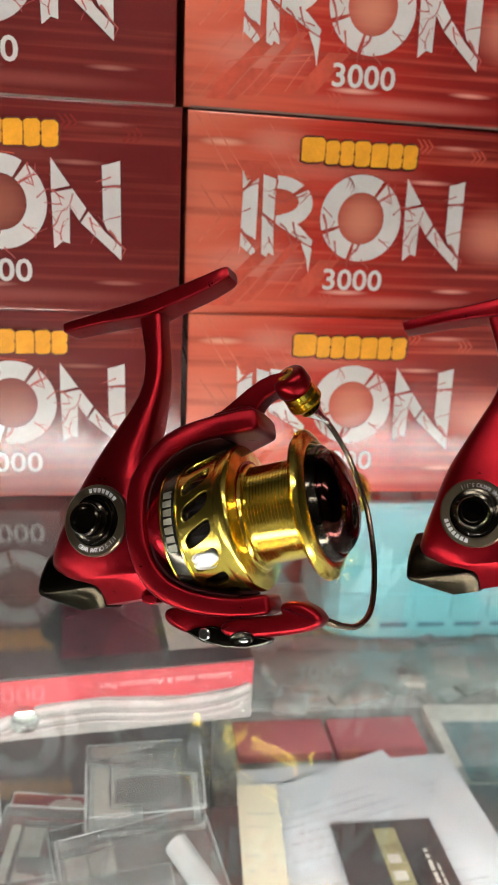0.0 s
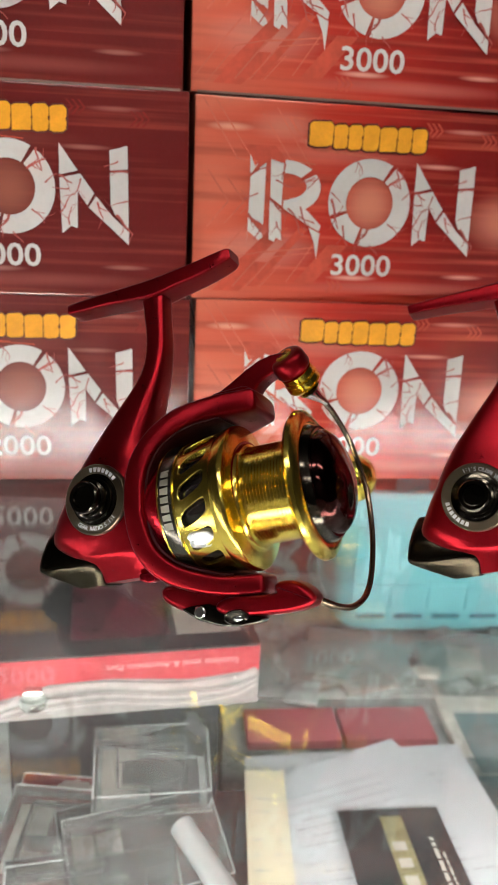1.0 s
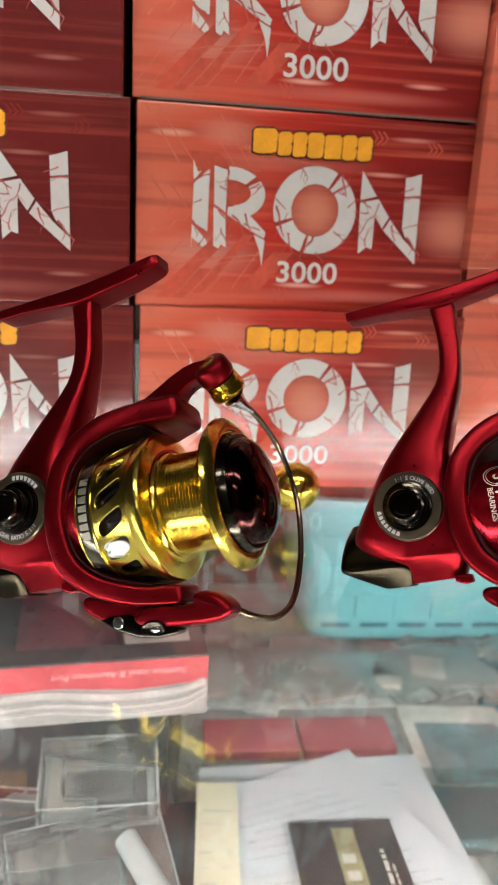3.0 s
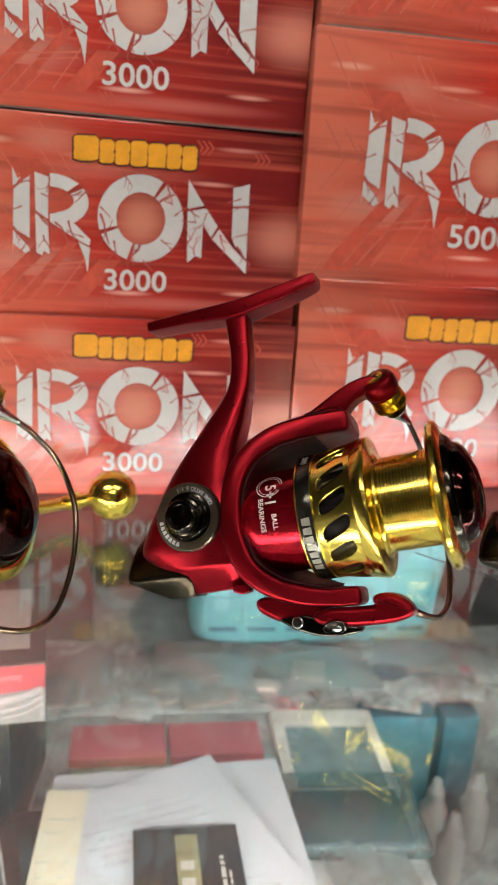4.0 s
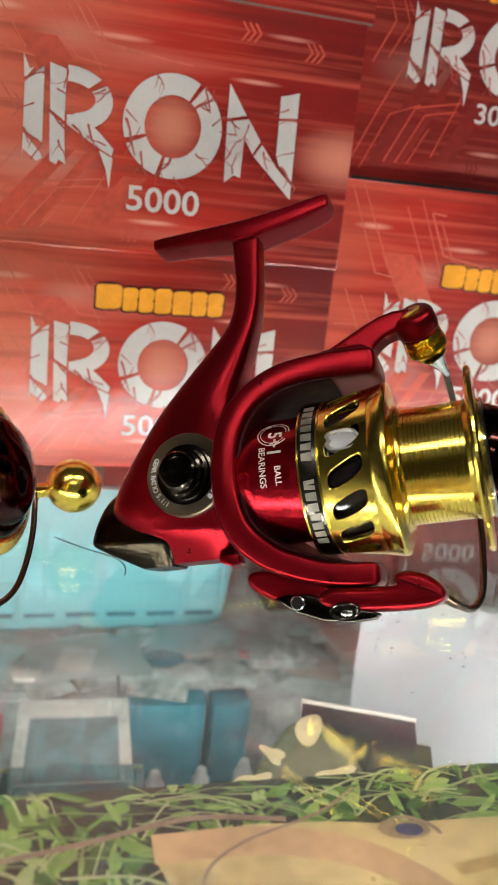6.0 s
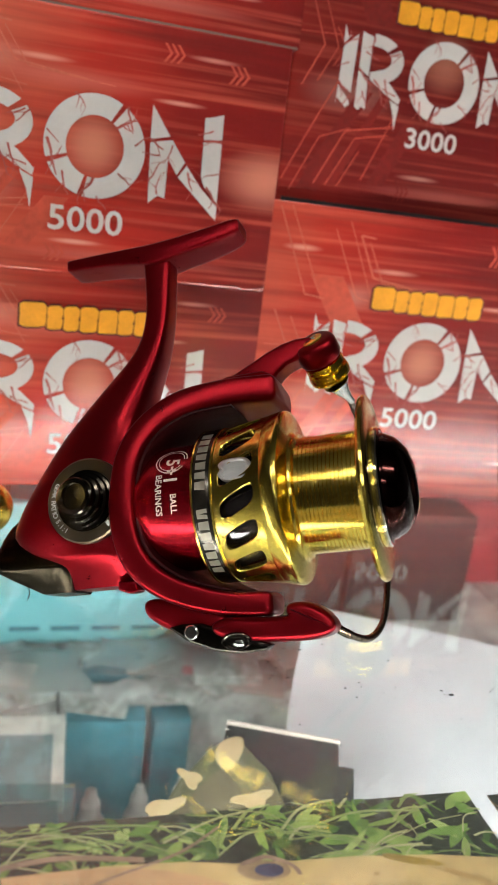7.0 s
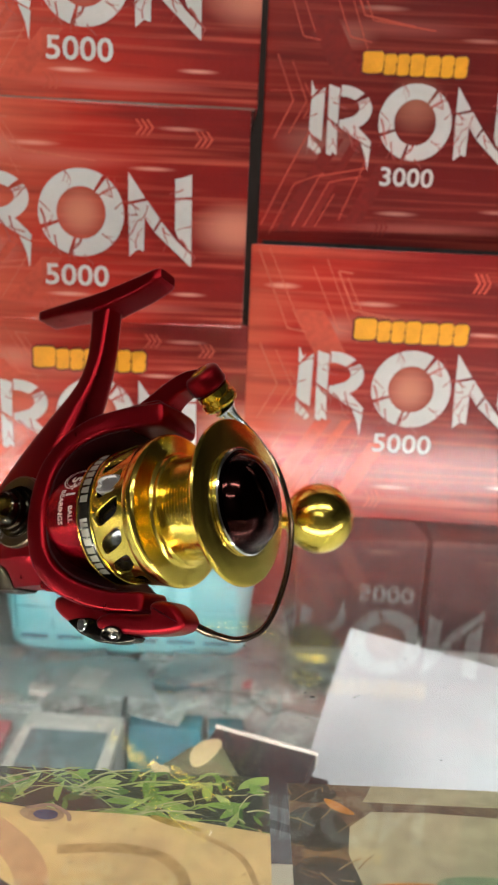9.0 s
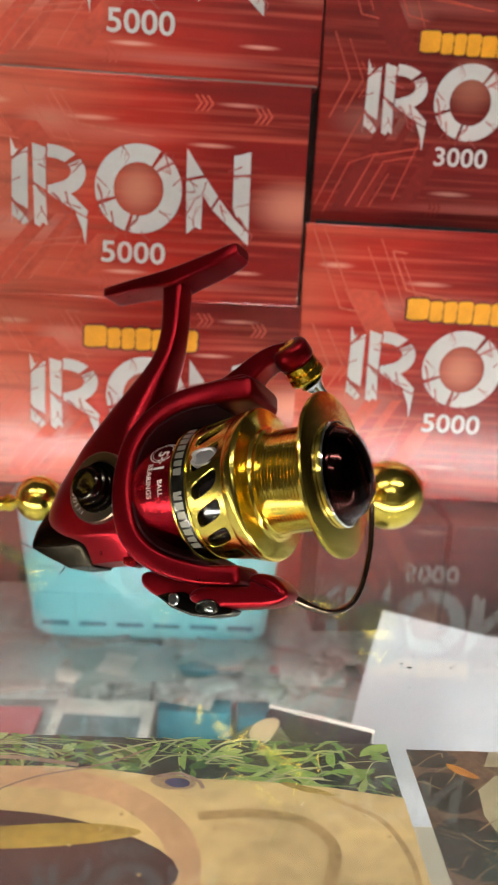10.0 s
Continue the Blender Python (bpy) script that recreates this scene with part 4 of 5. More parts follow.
    add("skirt_band", moved(lathe([(-28.4, 23.8), (-28.6, 25.4), (-28.2, 26.0), (-27.2, 26.2), (-22.0, 26.2), (-21.4, 26.0)], 96), shaft), DARKBAND, "smoked metal band", spool)
    for xa in (-28.0, -21.6):
        add("band_line", moved(lathe([(xa - 0.4, 26.05), (xa - 0.3, 26.35), (xa + 0.3, 26.35), (xa + 0.4, 26.05)], 96), shaft), GOLD, "", spool)
    drain_bm = bmesh.new()
    grid_faces(drain_bm, [[(-13.2 + u * k + (0.9 if abs(v) < 1 else 0), -math.sqrt(max(1, rr * rr - (v * k) ** 2)), v * k) for u, v in squircle(24, 5.4, 3.6, 3)] for k, rr in ((1.0, 25.4), (1.0, 27.5), (0.86, 27.7), (0.74, 26.8), (0.05, 26.7))])
    add("drain_plate", moved(drain_bm, shaft @ turn0), ALU, "bright steel plate in one slot", spool)
    bars = bmesh.new()
    marks_at = (0.95, -0.2) if wide else (0.5,) if digits == "" else (-0.1,)
    for k, (a0, a1) in enumerate(((0.0, 0.10), (0.12, 0.21), (0.23, 0.32), (0.34, 0.42), (0.44, 0.53), (0.55, 0.63), (0.65, 0.74))):
        for r0 in marks_at:
            q = [(-26.7, r0 - 1.25 * a0 - 0.01), (-23.2, r0 - 1.25 * a0), (-23.2, r0 - 1.25 * a1), (-26.7, r0 - 1.25 * a1 + 0.01)]
            flat(bars, q, lambda u, a: (u, -26.24 * math.cos(a), 26.24 * math.sin(a)))
    tagged(add("band_mark", moved(bars, shaft), BAND_INK, "", spool, smooth=False), kind="stuff")
    if digits:
        add("band_number", moved(wrapped(digits, 3.6, -25.0, 1.0, 26.3), shaft), PRINT_SILVER, "", spool, smooth=False)
    # drag knob
    if wide:
        cap = add("drag_knob", moved(lathe([(28.0, 18.6), (29.4, 18.8), (30.0, 18.2), (30.3, 17.4), (31.6, 17.2), (32.4, 16.6), (34.2, 15.8), (35.8, 14.2), (37.0, 11.8), (37.8, 8.6), (38.2, 4.8), (38.3, 0.01)], 72), shaft), WINE, "dark glossy drag knob")
        add("ring", moved(lathe([(28.6, 18.7), (28.6, 19.6), (29.4, 19.7), (29.9, 19.2), (29.9, 18.6)], 72), shaft), CHROME, "bright ring round the knob", cap)
        add("grip", moved(slab([(32.5, -15.4), (36.0, -14.2), (38.6, -9.8), (39.8, -4), (39.8, 4), (38.6, 9.8), (36.0, 14.2), (32.5, 15.4)], -4.0, 4.0, 2.0, 5), shaft @ Matrix.Rotation(radians(35), 4, "X")), WINE, "raised grip bar", cap)
    else:
        cap = add("drag_knob", moved(lathe([(28.6, 24.4 * lip_out**0.5), (31.0, 24.0 * lip_out**0.5), (32.2, 23.2 * lip_out**0.5), (32.8, 22.0), (32.4, 21.2)], 72), shaft), SMOKE, "smoked chrome rim")
        add("dome", moved(lathe([(32.3, 21.4), (33.2, 21.2), (33.3, 20.4)] + [(33.3 + 8.6 * math.sin(a), 20.3 * math.cos(a) + 0.01) for a in np.linspace(0.06, math.pi / 2, 16)], 72), shaft), WINE, "dark glossy domed cap", cap)
    # crank on the far side
    k = Vector(knob)
    bend = Vector((k.x - 31, k.y - 1, k.z + 1.0))
    crank = add("crank_arm", tube([(-69.3, 14, 5), (-69.3, 27, 5), (-62, 34, 5.4), (-0.5 * 60 + 0.5 * bend.x, 0.5 * 40 + 0.5 * bend.y, 0.5 * 6 + 0.5 * bend.z), tuple(bend)], lambda s: 5.0 if s < 0.2 else 3.6, 30, 14), GOLD_SATIN, "slim gold crank arm")
    r = 15.8 if wide else 13.6
    ball = [(r * math.cos(a), r * math.sin(a)) for a in np.linspace(math.pi * 0.91, 0, 26)]
    neck = [(-31, 0.01), (-31, 3.6), (-30, 4.2), (-27, 4.2), (-26.4, 3.2), (-24, 3.0), (-23.4, 5.0), (-21.4, 5.2), (-20.6, 3.6), (-16, 3.6)]
    add("crank_knob", moved(lathe(neck + ball, 48), aimed(knob, tuple(k - bend))), GOLD, "polished gold ball knob")
    return root


for args in (
    (reel_frame(-27.6, 18.6, -27.4, (0.3360, 0.2267, 0.0556)), 1.011, "large red fishing reel with flat-lipped gold spool, on the glass", (18.8, 81.0, 10.7), True, (150, 5.6), -13.0, "", 1.0),
    (reel_frame(-23.2, 19.7, -24.0, (0.1817, 0.2317, 0.0439)), 0.823, "middle red fishing reel with deep gold spool, on the glass", (9.2, 109.9, 9.9), False, (20, 5.6), 153.5, "3000", 3.8, 1.17, (-5.6, 3.2)),
    (reel_frame(-23.0, 20.1, -25.0, (0.0481, 0.2251, 0.0428)), 0.801, "small red fishing reel with retracted gold spool, on the glass", (-5.9, 131.4, 24.2), False, (-130, 5.6), 36.0, "", -12.0, 1.17, (-5.2, 4.6), 0.92),
):
    reel(*args)


# ---- things inside the display case ----
def thing(name, label, category, group=""):
    return tagged(new(name), label, category, group)


def small_box(name, label, x, y, z, w, d, h, yaw, mat, category="box", group="", bevel=0.0012):
    ob = thing(name, label, category, group)
    ob.matrix_world = pose(x, y, z + 0.0002, 0, 0, yaw)
    part("box_body", block(-w / 2, w / 2, -d / 2, d / 2, 0, h, bevel, 2), mat, ob)
    return ob


def bars_on(ob, name, rows, put, mat):
    bm = bmesh.new()
    for x0, x1, z0, z1 in rows:
        flat(bm, [(x0, z0), (x1, z0), (x1, z1), (x0, z1)], put)
    return tagged(part(name, bm, mat, ob, "", False), kind="stuff")


def words(x0, x1, z, h, r, gap=0.003):
    out, x = [], x0
    while x < x1:
        e = min(x1, x + r.uniform(0.5, 2.2) * h * 2)
        out.append((x, e, z, z + h))
        x = e + gap
    return out


def sheet(name, label, pts, z, mat, category="paper", curl=0.0015, lines=0, seed=0):
    """A sheet of paper with a slight wave, from its corner points."""
    r = random.Random(seed)
    ob = thing(name, label, category)
    a, b, c, d = [Vector((*p, 0)) for p in pts]
    mid = (a + b + c + d) / 4
    ob.location = (*mid[:2], z)
    n, bm = 16, bmesh.new()
    at = lambda u, v: (a * (1 - u) + b * u) * (1 - v) + (d * (1 - u) + c * u) * v - mid
    lift = lambda u, v: 0.0006 + curl * (0.5 + 0.5 * math.sin(5.1 * u + 3 * v + seed)) * (0.3 + abs(u - 0.5))
    top = [[bm.verts.new(at(i / n, j / n) + Vector((0, 0, lift(i / n, j / n) + 0.0003))) for i in range(n + 1)] for j in range(n + 1)]
    low = [[bm.verts.new(at(i / n, j / n) + Vector((0, 0, lift(i / n, j / n)))) for i in range(n + 1)] for j in range(n + 1)]
    for j in range(n):
        for i in range(n):
            bm.faces.new((top[j][i], top[j][i + 1], top[j + 1][i + 1], top[j + 1][i]))
            bm.faces.new((low[j][i], low[j + 1][i], low[j + 1][i + 1], low[j][i + 1]))
    edge = [(0, i) for i in range(n)] + [(j, n) for j in range(n)] + [(n, n - i) for i in range(n)] + [(n - j, 0) for j in range(n)]
    for (j0, i0), (j1, i1) in zip(edge, edge[1:] + edge[:1]):
        bm.faces.new((top[j0][i0], low[j0][i0], low[j1][i1], top[j1][i1]))
    part("leaf", bm, mat, ob)
    if lines:
        ink = bmesh.new()
        for k in range(lines):
            v = 0.12 + 0.76 * k / lines
            u = r.uniform(0.06, 0.2)
            while u < 0.85:
                w = r.uniform(0.012, 0.05)
                q = [at(uu, vv) + Vector((0, 0, lift(uu, vv) + 0.0006)) for uu, vv in ((u, v), (u + w, v), (u + w, v + 0.009), (u, v + 0.009))]
                ink.faces.new([ink.verts.new(p) for p in q])
                u += w + 0.015 + (0.3 if r.random() < 0.12 else 0)
        tagged(part("print_lines", ink, INK, ob, "", False), kind="stuff")
    return ob


R = random.Random(3)
# dark cartons that carry the upper layer of stock
for bx0, bx1, by0, by1 in ((-0.30, 0.045, 0.215, 0.47), (0.047, 0.276, 0.215, 0.487), (-0.74, 0.272, 0.49, 0.79), (0.274, 0.72, 0.505, 0.79), (0.722, 1.34, 0.30, 0.79)):
    small_box("stock_carton", "large dark carton carrying smaller stock in the case", (bx0 + bx1) / 2, (by0 + by1) / 2, DEEP, bx1 - bx0, by1 - by0, SHELF - DEEP - 0.0004, 0, STEEL_GREY, "carton", "cartons that carry stock")
# papers and card on the shelf
small_box("flat_carton", "flat dark carton under white papers", 0.128, 0.315, SHELF, 0.10, 0.15, 0.0195, -2, DARK)
sheet("paper_sheet", "white printed sheet lying on the case's stock", [(0.055, 0.235), (0.205, 0.235), (0.196, 0.406), (0.060, 0.398)], SHELF + 0.0200, PAPER, lines=20, seed=1)
sheet("paper_sheet", "white printed sheet lying askew on another sheet", [(0.075, 0.255), (0.216, 0.262), (0.154, 0.409), (0.072, 0.374)], SHELF + 0.0230, PAPER, lines=16, seed=2)
card = small_box("gift_card", "black and gold card lying on white papers", 0.1355, 0.3022, SHELF + 0.0263, 0.0563, 0.0856, 0.0012, 1.2, DARK, "card", bevel=0.0004)
bars_on(card, "gold_panel", [(-0.006, 0.006, -0.039, 0.037)], lambda u, v: (u, v, 0.00135), surface("gold_print", (0.35, 0.31, 0.16), 0.35, 0.5, 0.2, 0.5, 90, 0))
bars_on(card, "card_print", [(c, d, a, b) for a, b, c, d in words(-0.02, 0.022, 0.0165, 0.0022, R, 0.0012) + words(-0.016, 0.012, 0.0205, 0.0012, R, 0.001)] + [(-0.004, 0.003, -0.02 + 0.011 * k, -0.014 + 0.011 * k) for k in range(4)], lambda u, v: (u, v, 0.0015), PRINT_SILVER)
sheet("paper_strip", "long cream paper strip with small print", [(0.052, 0.262), (0.075, 0.260), (0.081, 0.378), (0.058, 0.377)], SHELF + 0.0262, CREAM, curl=0.002, lines=9, seed=4)
roll = thing("paper_roll", "rolled white paper leaning in the case", "paper roll")
roll.matrix_world = pose(0.038, 0.284, SHELF + 0.0440, 0, 8, -60)
part("rolled_sheet", lathe([(-0.034, 0.0052), (-0.034, 0.006), (0.034, 0.006), (0.034, 0.0052), (0.030, 0.004), (0.030, 0.0001)], 32), surface("dull_paper", (0.27, 0.28, 0.29), 0.7, 0, 0, 0.15, 60, 0.3), roll)

# boxed parts at the case's end
under = small_box("stock_box", "black carton under a longer box", -0.012, 0.405, SHELF, 0.115, 0.085, 0.092, -6, DARK)
pack = thing("parts_box", "long flat black box with red and white front", "box")
pack.matrix_world = pose(-0.010, 0.386, SHELF + 0.0925, 0, 0, 6.5)
part("box_body", block(-0.066, 0.066, -0.043, 0.043, 0, 0.0353, 0.001, 2), DARK, pack)
part("front_label", block(-0.0655, 0.0655, -0.0436, -0.0431, 0.001, 0.0343), surface("grey_white_card", (0.22, 0.20, 0.195), 0.5, 0, 0.1, 0.2, 60, 0.1), pack, "grey-white front label")
part("red_stripe", slab([(-0.0655, 0.013), (-0.04, 0.0205), (-0.01, 0.0215), (0.03, 0.018), (0.0655, 0.021), (0.0655, 0.0343), (-0.0655, 0.0343)], -0.0442, -0.0437), CARDRED, pack, "red printed stripe", False)
part("front_print", glyphs("Stainless steel & Aluminum Part", 0.0052, 0.0, place=lambda c: Vector((0.021 - c.x, -0.0444, 0.0275 - c.y))), surface("pale_pink_print", (0.52, 0.30, 0.29), 0.5, 0, 0, 0.1, 60, 0), pack, "pale upside-down printed words", False)
bars_on(pack, "lid_print", [(0.024, 0.058, -0.03, 0.038)], lambda u, v: (u, v, 0.0355), BOARD)
bars_on(pack, "lid_stripe", [(-0.03, 0.02, -0.03, 0.03)], lambda u, v: (u, v, 0.0355), surface("wine_print", (0.06, 0.01, 0.02), 0.3, 0, 0.3, 0.5, 60, 0))
SWIRL = surface("pale_swirl", (0.33, 0.29, 0.285), 0.5, 0, 0.1, 0.2, 60, 0)
for lift, thick in ((0.0, 0.0021), (-0.0062, 0.0011), (-0.0105, 0.0007)):
    part("swirl", tube([(-0.064, -0.0444, 0.009 + 0.6 * lift), (-0.045, -0.0444, 0.0165 + lift), (-0.015, -0.0444, 0.0185 + lift), (0.02, -0.0444, 0.0150 + lift), (0.05, -0.0444, 0.0165 + lift), (0.064, -0.0444, 0.0205 + 0.8 * lift)], thick, 36, 8), SWIRL, pack, "pale printed swirl")
stud = moved(lathe([(0, 0.0001), (0, 0.007), (0.003, 0.0066), (0.0045, 0.004), (0.0048, 0.0001)], 32), pose(-0.048, -0.0444, 0.0135, 0, 0, -90))
part("round_stud", stud, CHROME, pack, "small bright round stud")


def blister(x, y, z, w, d, h, yaw, tilt, insert, label):
    """A clear clamshell pack on a hanging card."""
    ob = thing("blister_pack", label, "blister pack", "clear packs in the case")
    ob.matrix_world = pose(x, y, z, tilt, 0, yaw)
    part("backing_card", block(-w / 2, w / 2, -d / 2, d / 2, 0.0005, 0.0016, 0.0004, 1), insert, ob)
    shell = bmesh.new()
    for a, b, c in ((0.96, 0.0017, h), (0.6, h * 0.35, h * 1.02)):
        block(-w / 2 * a, w / 2 * a, -d / 2 * a, d / 2 * 0.6 * a, b, c, 0.003, 3, shell)
    part("clear_shell", shell, FILM, ob, "clear moulded shell")
    part("insert_label", block(-w * 0.42, -w * 0.12, -d * 0.32, d * 0.22, 0.0017, 0.0022), OFFWHITE, ob, "pale printed insert")
    part("insert_panel", block(-w * 0.02, w * 0.40, -d * 0.42, d * 0.08, 0.0017, 0.0024), DARK, ob, "black insert")
    rim = bmesh.new()
    corner = lambda k, e, zz: [(-w / 2 * k, -d / 2 * k, zz), (w / 2 * k, -d / 2 * k, zz), (w / 2 * k, d / 2 * e, zz), (-w / 2 * k, d / 2 * e, zz)]
    for loop in (corner(0.99, 0.99, 0.0022), corner(0.95, 0.56, h)):
        for p, q in zip(loop, loop[1:] + loop[:1]):
            tube([p, tuple((Vector(p) + Vector(q)) / 2), q], 0.0004, 3, 6, rim)
    part("moulded_rim", rim, RIMPLASTIC, ob, "bright edge of the clear shell")
    slot = bmesh.new()
    slab([(-0.010, 0.0), (-0.006, 0.004), (-0.002, 0.0035), (0, 0.006), (0.002, 0.0035), (0.006, 0.004), (0.010, 0.0), (0, -0.002)], 0.0018, 0.0022, 0, 1, "z", slot)
    part("hang_slot", moved(slot, Matrix.Translation((0, d * 0.40, 0))), BOARD, ob)
    part("inner_part", moved(lathe([(-w * 0.25, 0.0001), (-w * 0.25, h * 0.3), (w * 0.1, h * 0.34), (w * 0.25, h * 0.16), (w * 0.25, 0.0001)], 20), Matrix.Translation((0, -d * 0.12, h * 0.45))), SMOKE, ob)
    return ob


for x, y, z, w, d, h, yaw, tilt, ins, lab in ((0.005, 0.352, SHELF + 0.0505, 0.062, 0.05, 0.020, 3, 22, STEEL_GREY, "clear plastic clamshell pack with grey backing card"), (0.002, 0.318, SHELF + 0.030, 0.08, 0.06, 0.014, 16, 18, DARK, "clear plastic clamshell pack with black backing card"), (-0.040, 0.330, SHELF + 0.0285, 0.06, 0.07, 0.012, -8, 12, WINEBOX, "clear plastic clamshell pack with dark red backing card"), (-0.020, 0.295, SHELF + 0.0245, 0.085, 0.05, 0.012, 8, 10, DARK, "clear plastic clamshell pack with black backing card")):
    blister(x, y, z, w, d, h, yaw, tilt, ins, lab)
heap = small_box("stock_box", "low black carton under clear packs", -0.004, 0.322, SHELF, 0.13, 0.085, 0.024, 2, DARK)
bars_on(heap, "front_print", words(0.03, 0.062, 0.004, 0.010, R, 0.003), lambda u, v: (u, -0.0427, v), PRINT_SILVER)
tiny = small_box("stock_box", "black carton with silver print by the papers", 0.035, 0.272, SHELF, 0.05, 0.05, 0.02, 0, DARK)
bars_on(tiny, "top_print", words(-0.02, 0.02, -0.012, 0.009, R, 0.002), lambda u, v: (u, v, 0.0204), PRINT_SILVER)
for bx, by, col, lab in ((-0.055, 0.47, TEAL, "small blue carton at the back of the case"), (-0.015, 0.485, OFFWHITE, "small off-white carton at the back of the case"), (0.01, 0.50, CARDRED, "small red carton at the back of the case")):
    small_box("stock_box", lab, bx, by, SHELF, 0.034, 0.05, 0.075 + 0.01 * R.random(), R.uniform(-6, 6), col, "box", "small cartons at the back")

# pink cartons, bag, light carton in the middle
for bx, sx in ((0.0965, 0.0635), (0.162, 0.063)):
    small_box("pink_carton", "flat pink carton on the shelf", bx, 0.448, SHELF, sx, 0.036, 0.007, 0.5, PINK, "box", "pink cartons")
bag = thing("plastic_bag", "teal see-through bag with yellow edge", "plastic bag")
bag.matrix_world = pose(0.238, 0.375, SHELF + 0.0004, 0, 0, -2)
part("contents", block(-0.034, 0.034, -0.028, 0.024, 0.0004, 0.008, 0.003, 3), TEAL, bag, "folded teal card inside")
part("film", slab([(-0.043, -0.033), (0.042, -0.035), (0.044, 0.03), (0.0, 0.033), (-0.042, 0.031)], 0.0003, 0.011, 0.005, 4, "z"), BAG, bag, "thin clear film")
part("zip_edge", tube([(-0.042, 0.0305, 0.0075), (0.0, 0.0325, 0.0085), (0.043, 0.03, 0.0075)], 0.0011, 20, 8), YELLOWEDGE, bag, "yellow zip edge")
lc = small_box("light_carton", "off-white carton with a dull teal panel", 0.2395, 0.433, SHELF, 0.074, 0.084, 0.009, -2, surface("pale_carton", (0.54, 0.52, 0.48), 0.6, 0, 0, 0.35, 50, 0.2))
part("panel", block(-0.029, 0.029, -0.041, 0.020, 0.0092, 0.0098, 0.0002, 1), surface("murky_teal", (0.14, 0.19, 0.20), 0.45, 0, 0.2, 0.5, 60, 0.2), lc, "dull teal printed panel")
small_box("teal_carton", "teal blue carton standing in a gap of the stock", 0.308, 0.493, DEEP, 0.058, 0.020, 0.094, -2, surface("bright_teal", (0.05, 0.23, 0.30), 0.4, 0, 0.2, 0.35, 50, 0.1))
small_box("teal_carton", "dark teal carton standing in a gap of the stock", 0.356, 0.490, DEEP, 0.028, 0.020, 0.094, 2, surface("deep_teal", (0.035, 0.15, 0.19), 0.5, 0, 0.1, 0.5, 60, 0.1))


def bottle(x, y, s):
    ob = thing("glue_bottle", "small milky plastic bottle with pointed nozzle", "bottle", "small bottles in the case")
    ob.matrix_world = pose(x, y, DEEP + 0.0002, 0, -90, 0)
    part("bottle_body", lathe([(0, 0.0001), (0, 0.009 * s), (0.002, 0.0105 * s), (0.034 * s, 0.0105 * s), (0.040 * s, 0.007 * s), (0.043 * s, 0.006 * s)], 28), NOZZLE, ob)
    part("nozzle", lathe([(0.043 * s, 0.0068 * s), (0.050 * s, 0.0066 * s), (0.0525 * s, 0.0046 * s), (0.059 * s, 0.0036 * s), (0.0605 * s, 0.0024 * s), (0.0605 * s, 0.0001)], 24), NOZZLE, ob, "pointed white nozzle")
    return ob


for bx, by, bs in ((0.297, 0.449, 1.08), (0.332, 0.457, 0.98), (0.363, 0.455, 1.08), (0.305, 0.420, 0.98), (0.333, 0.424, 0.96)):
    bottle(bx, by, bs)

# black box with a pale rim, white board and camouflage pouch
riser = small_box("stock_box", "grey carton that lifts a white sheet in the case", 0.57, 0.385, DEEP, 0.10, 0.08, 0.172, -8, BOARD)
board = thing("white_board", "large plain white sheet with a curling edge", "paper")
bm, n = bmesh.new(), 20
tl, tr, nr, nl = [Vector(c) for c in ((0.446, 0.474, -0.122), (0.640, 0.372, -0.120), (0.620, 0.200, -0.132), (0.398, 0.285, -0.185))]
skins = []
for deep in (0.0, -0.0004):
    grid = []
    for j in range(n + 1):
        for i in range(n + 1):
            u, v = i / n, j / n
            q = (tl * (1 - u) + tr * u) * (1 - v) + (nl * (1 - u) + nr * u) * v
            hang = math.sin(math.pi * min(1, v * 1.1)) * max(0, 1 - u * 3.5) ** 1.6
            grid.append(bm.verts.new(q + Vector((-0.013 * hang, 0, -0.028 * hang + deep))))
    skins.append(grid)
    for j in range(n):
        for i in range(n):
            bm.faces.new([grid[(j + b) * (n + 1) + i + a] for a, b in ((0, 0), (1, 0), (1, 1), (0, 1))])
rim_ids = [i for i in range(n + 1)] + [j * (n + 1) + n for j in range(1, n + 1)] + [n * (n + 1) + n - i for i in range(1, n + 1)] + [(n - j) * (n + 1) for j in range(1, n)]
for a, b in zip(rim_ids, rim_ids[1:] + rim_ids[:1]):
    bm.faces.new((skins[0][a], skins[0][b], skins[1][b], skins[1][a]))
part("leaf", bm, PAPER, board)
low = small_box("stock_box", "black carton under a black box", 0.372, 0.288, DEEP, 0.07, 0.045, 0.198, -21, DARK)
bb = thing("black_box", "black box with a thin pale rim", "box")
bb.matrix_world = pose(0.372, 0.2905, SHELF + 0.0984, 0, 0, -20.5)
part("box_body", block(-0.031, 0.027, -0.020, 0.025, 0, 0.0085, 0.0008, 2), DARK, bb)
part("rim", block(-0.0315, 0.0275, 0.0252, 0.0268, 0, 0.0100, 0.0005, 2), OFFWHITE, bb, "pale rim along the back")
pouch = thing("camo_pouch", "camouflage cloth pouch in tan and olive", "pouch")
pouch.matrix_world = pose(0.335, 0.283, DEEP + 0.0003, 0, 0, 0)
flap = [(-0.036, -0.030), (0.004, -0.034), (0.032, -0.026), (0.030, 0.004), (0.022, 0.024), (0.012, 0.030), (0.002, 0.022), (-0.014, 0.004)]
part("pouch_body", slab(flap, 0, 0.209, 0.006, 4, "z"), OLIVE, pouch)
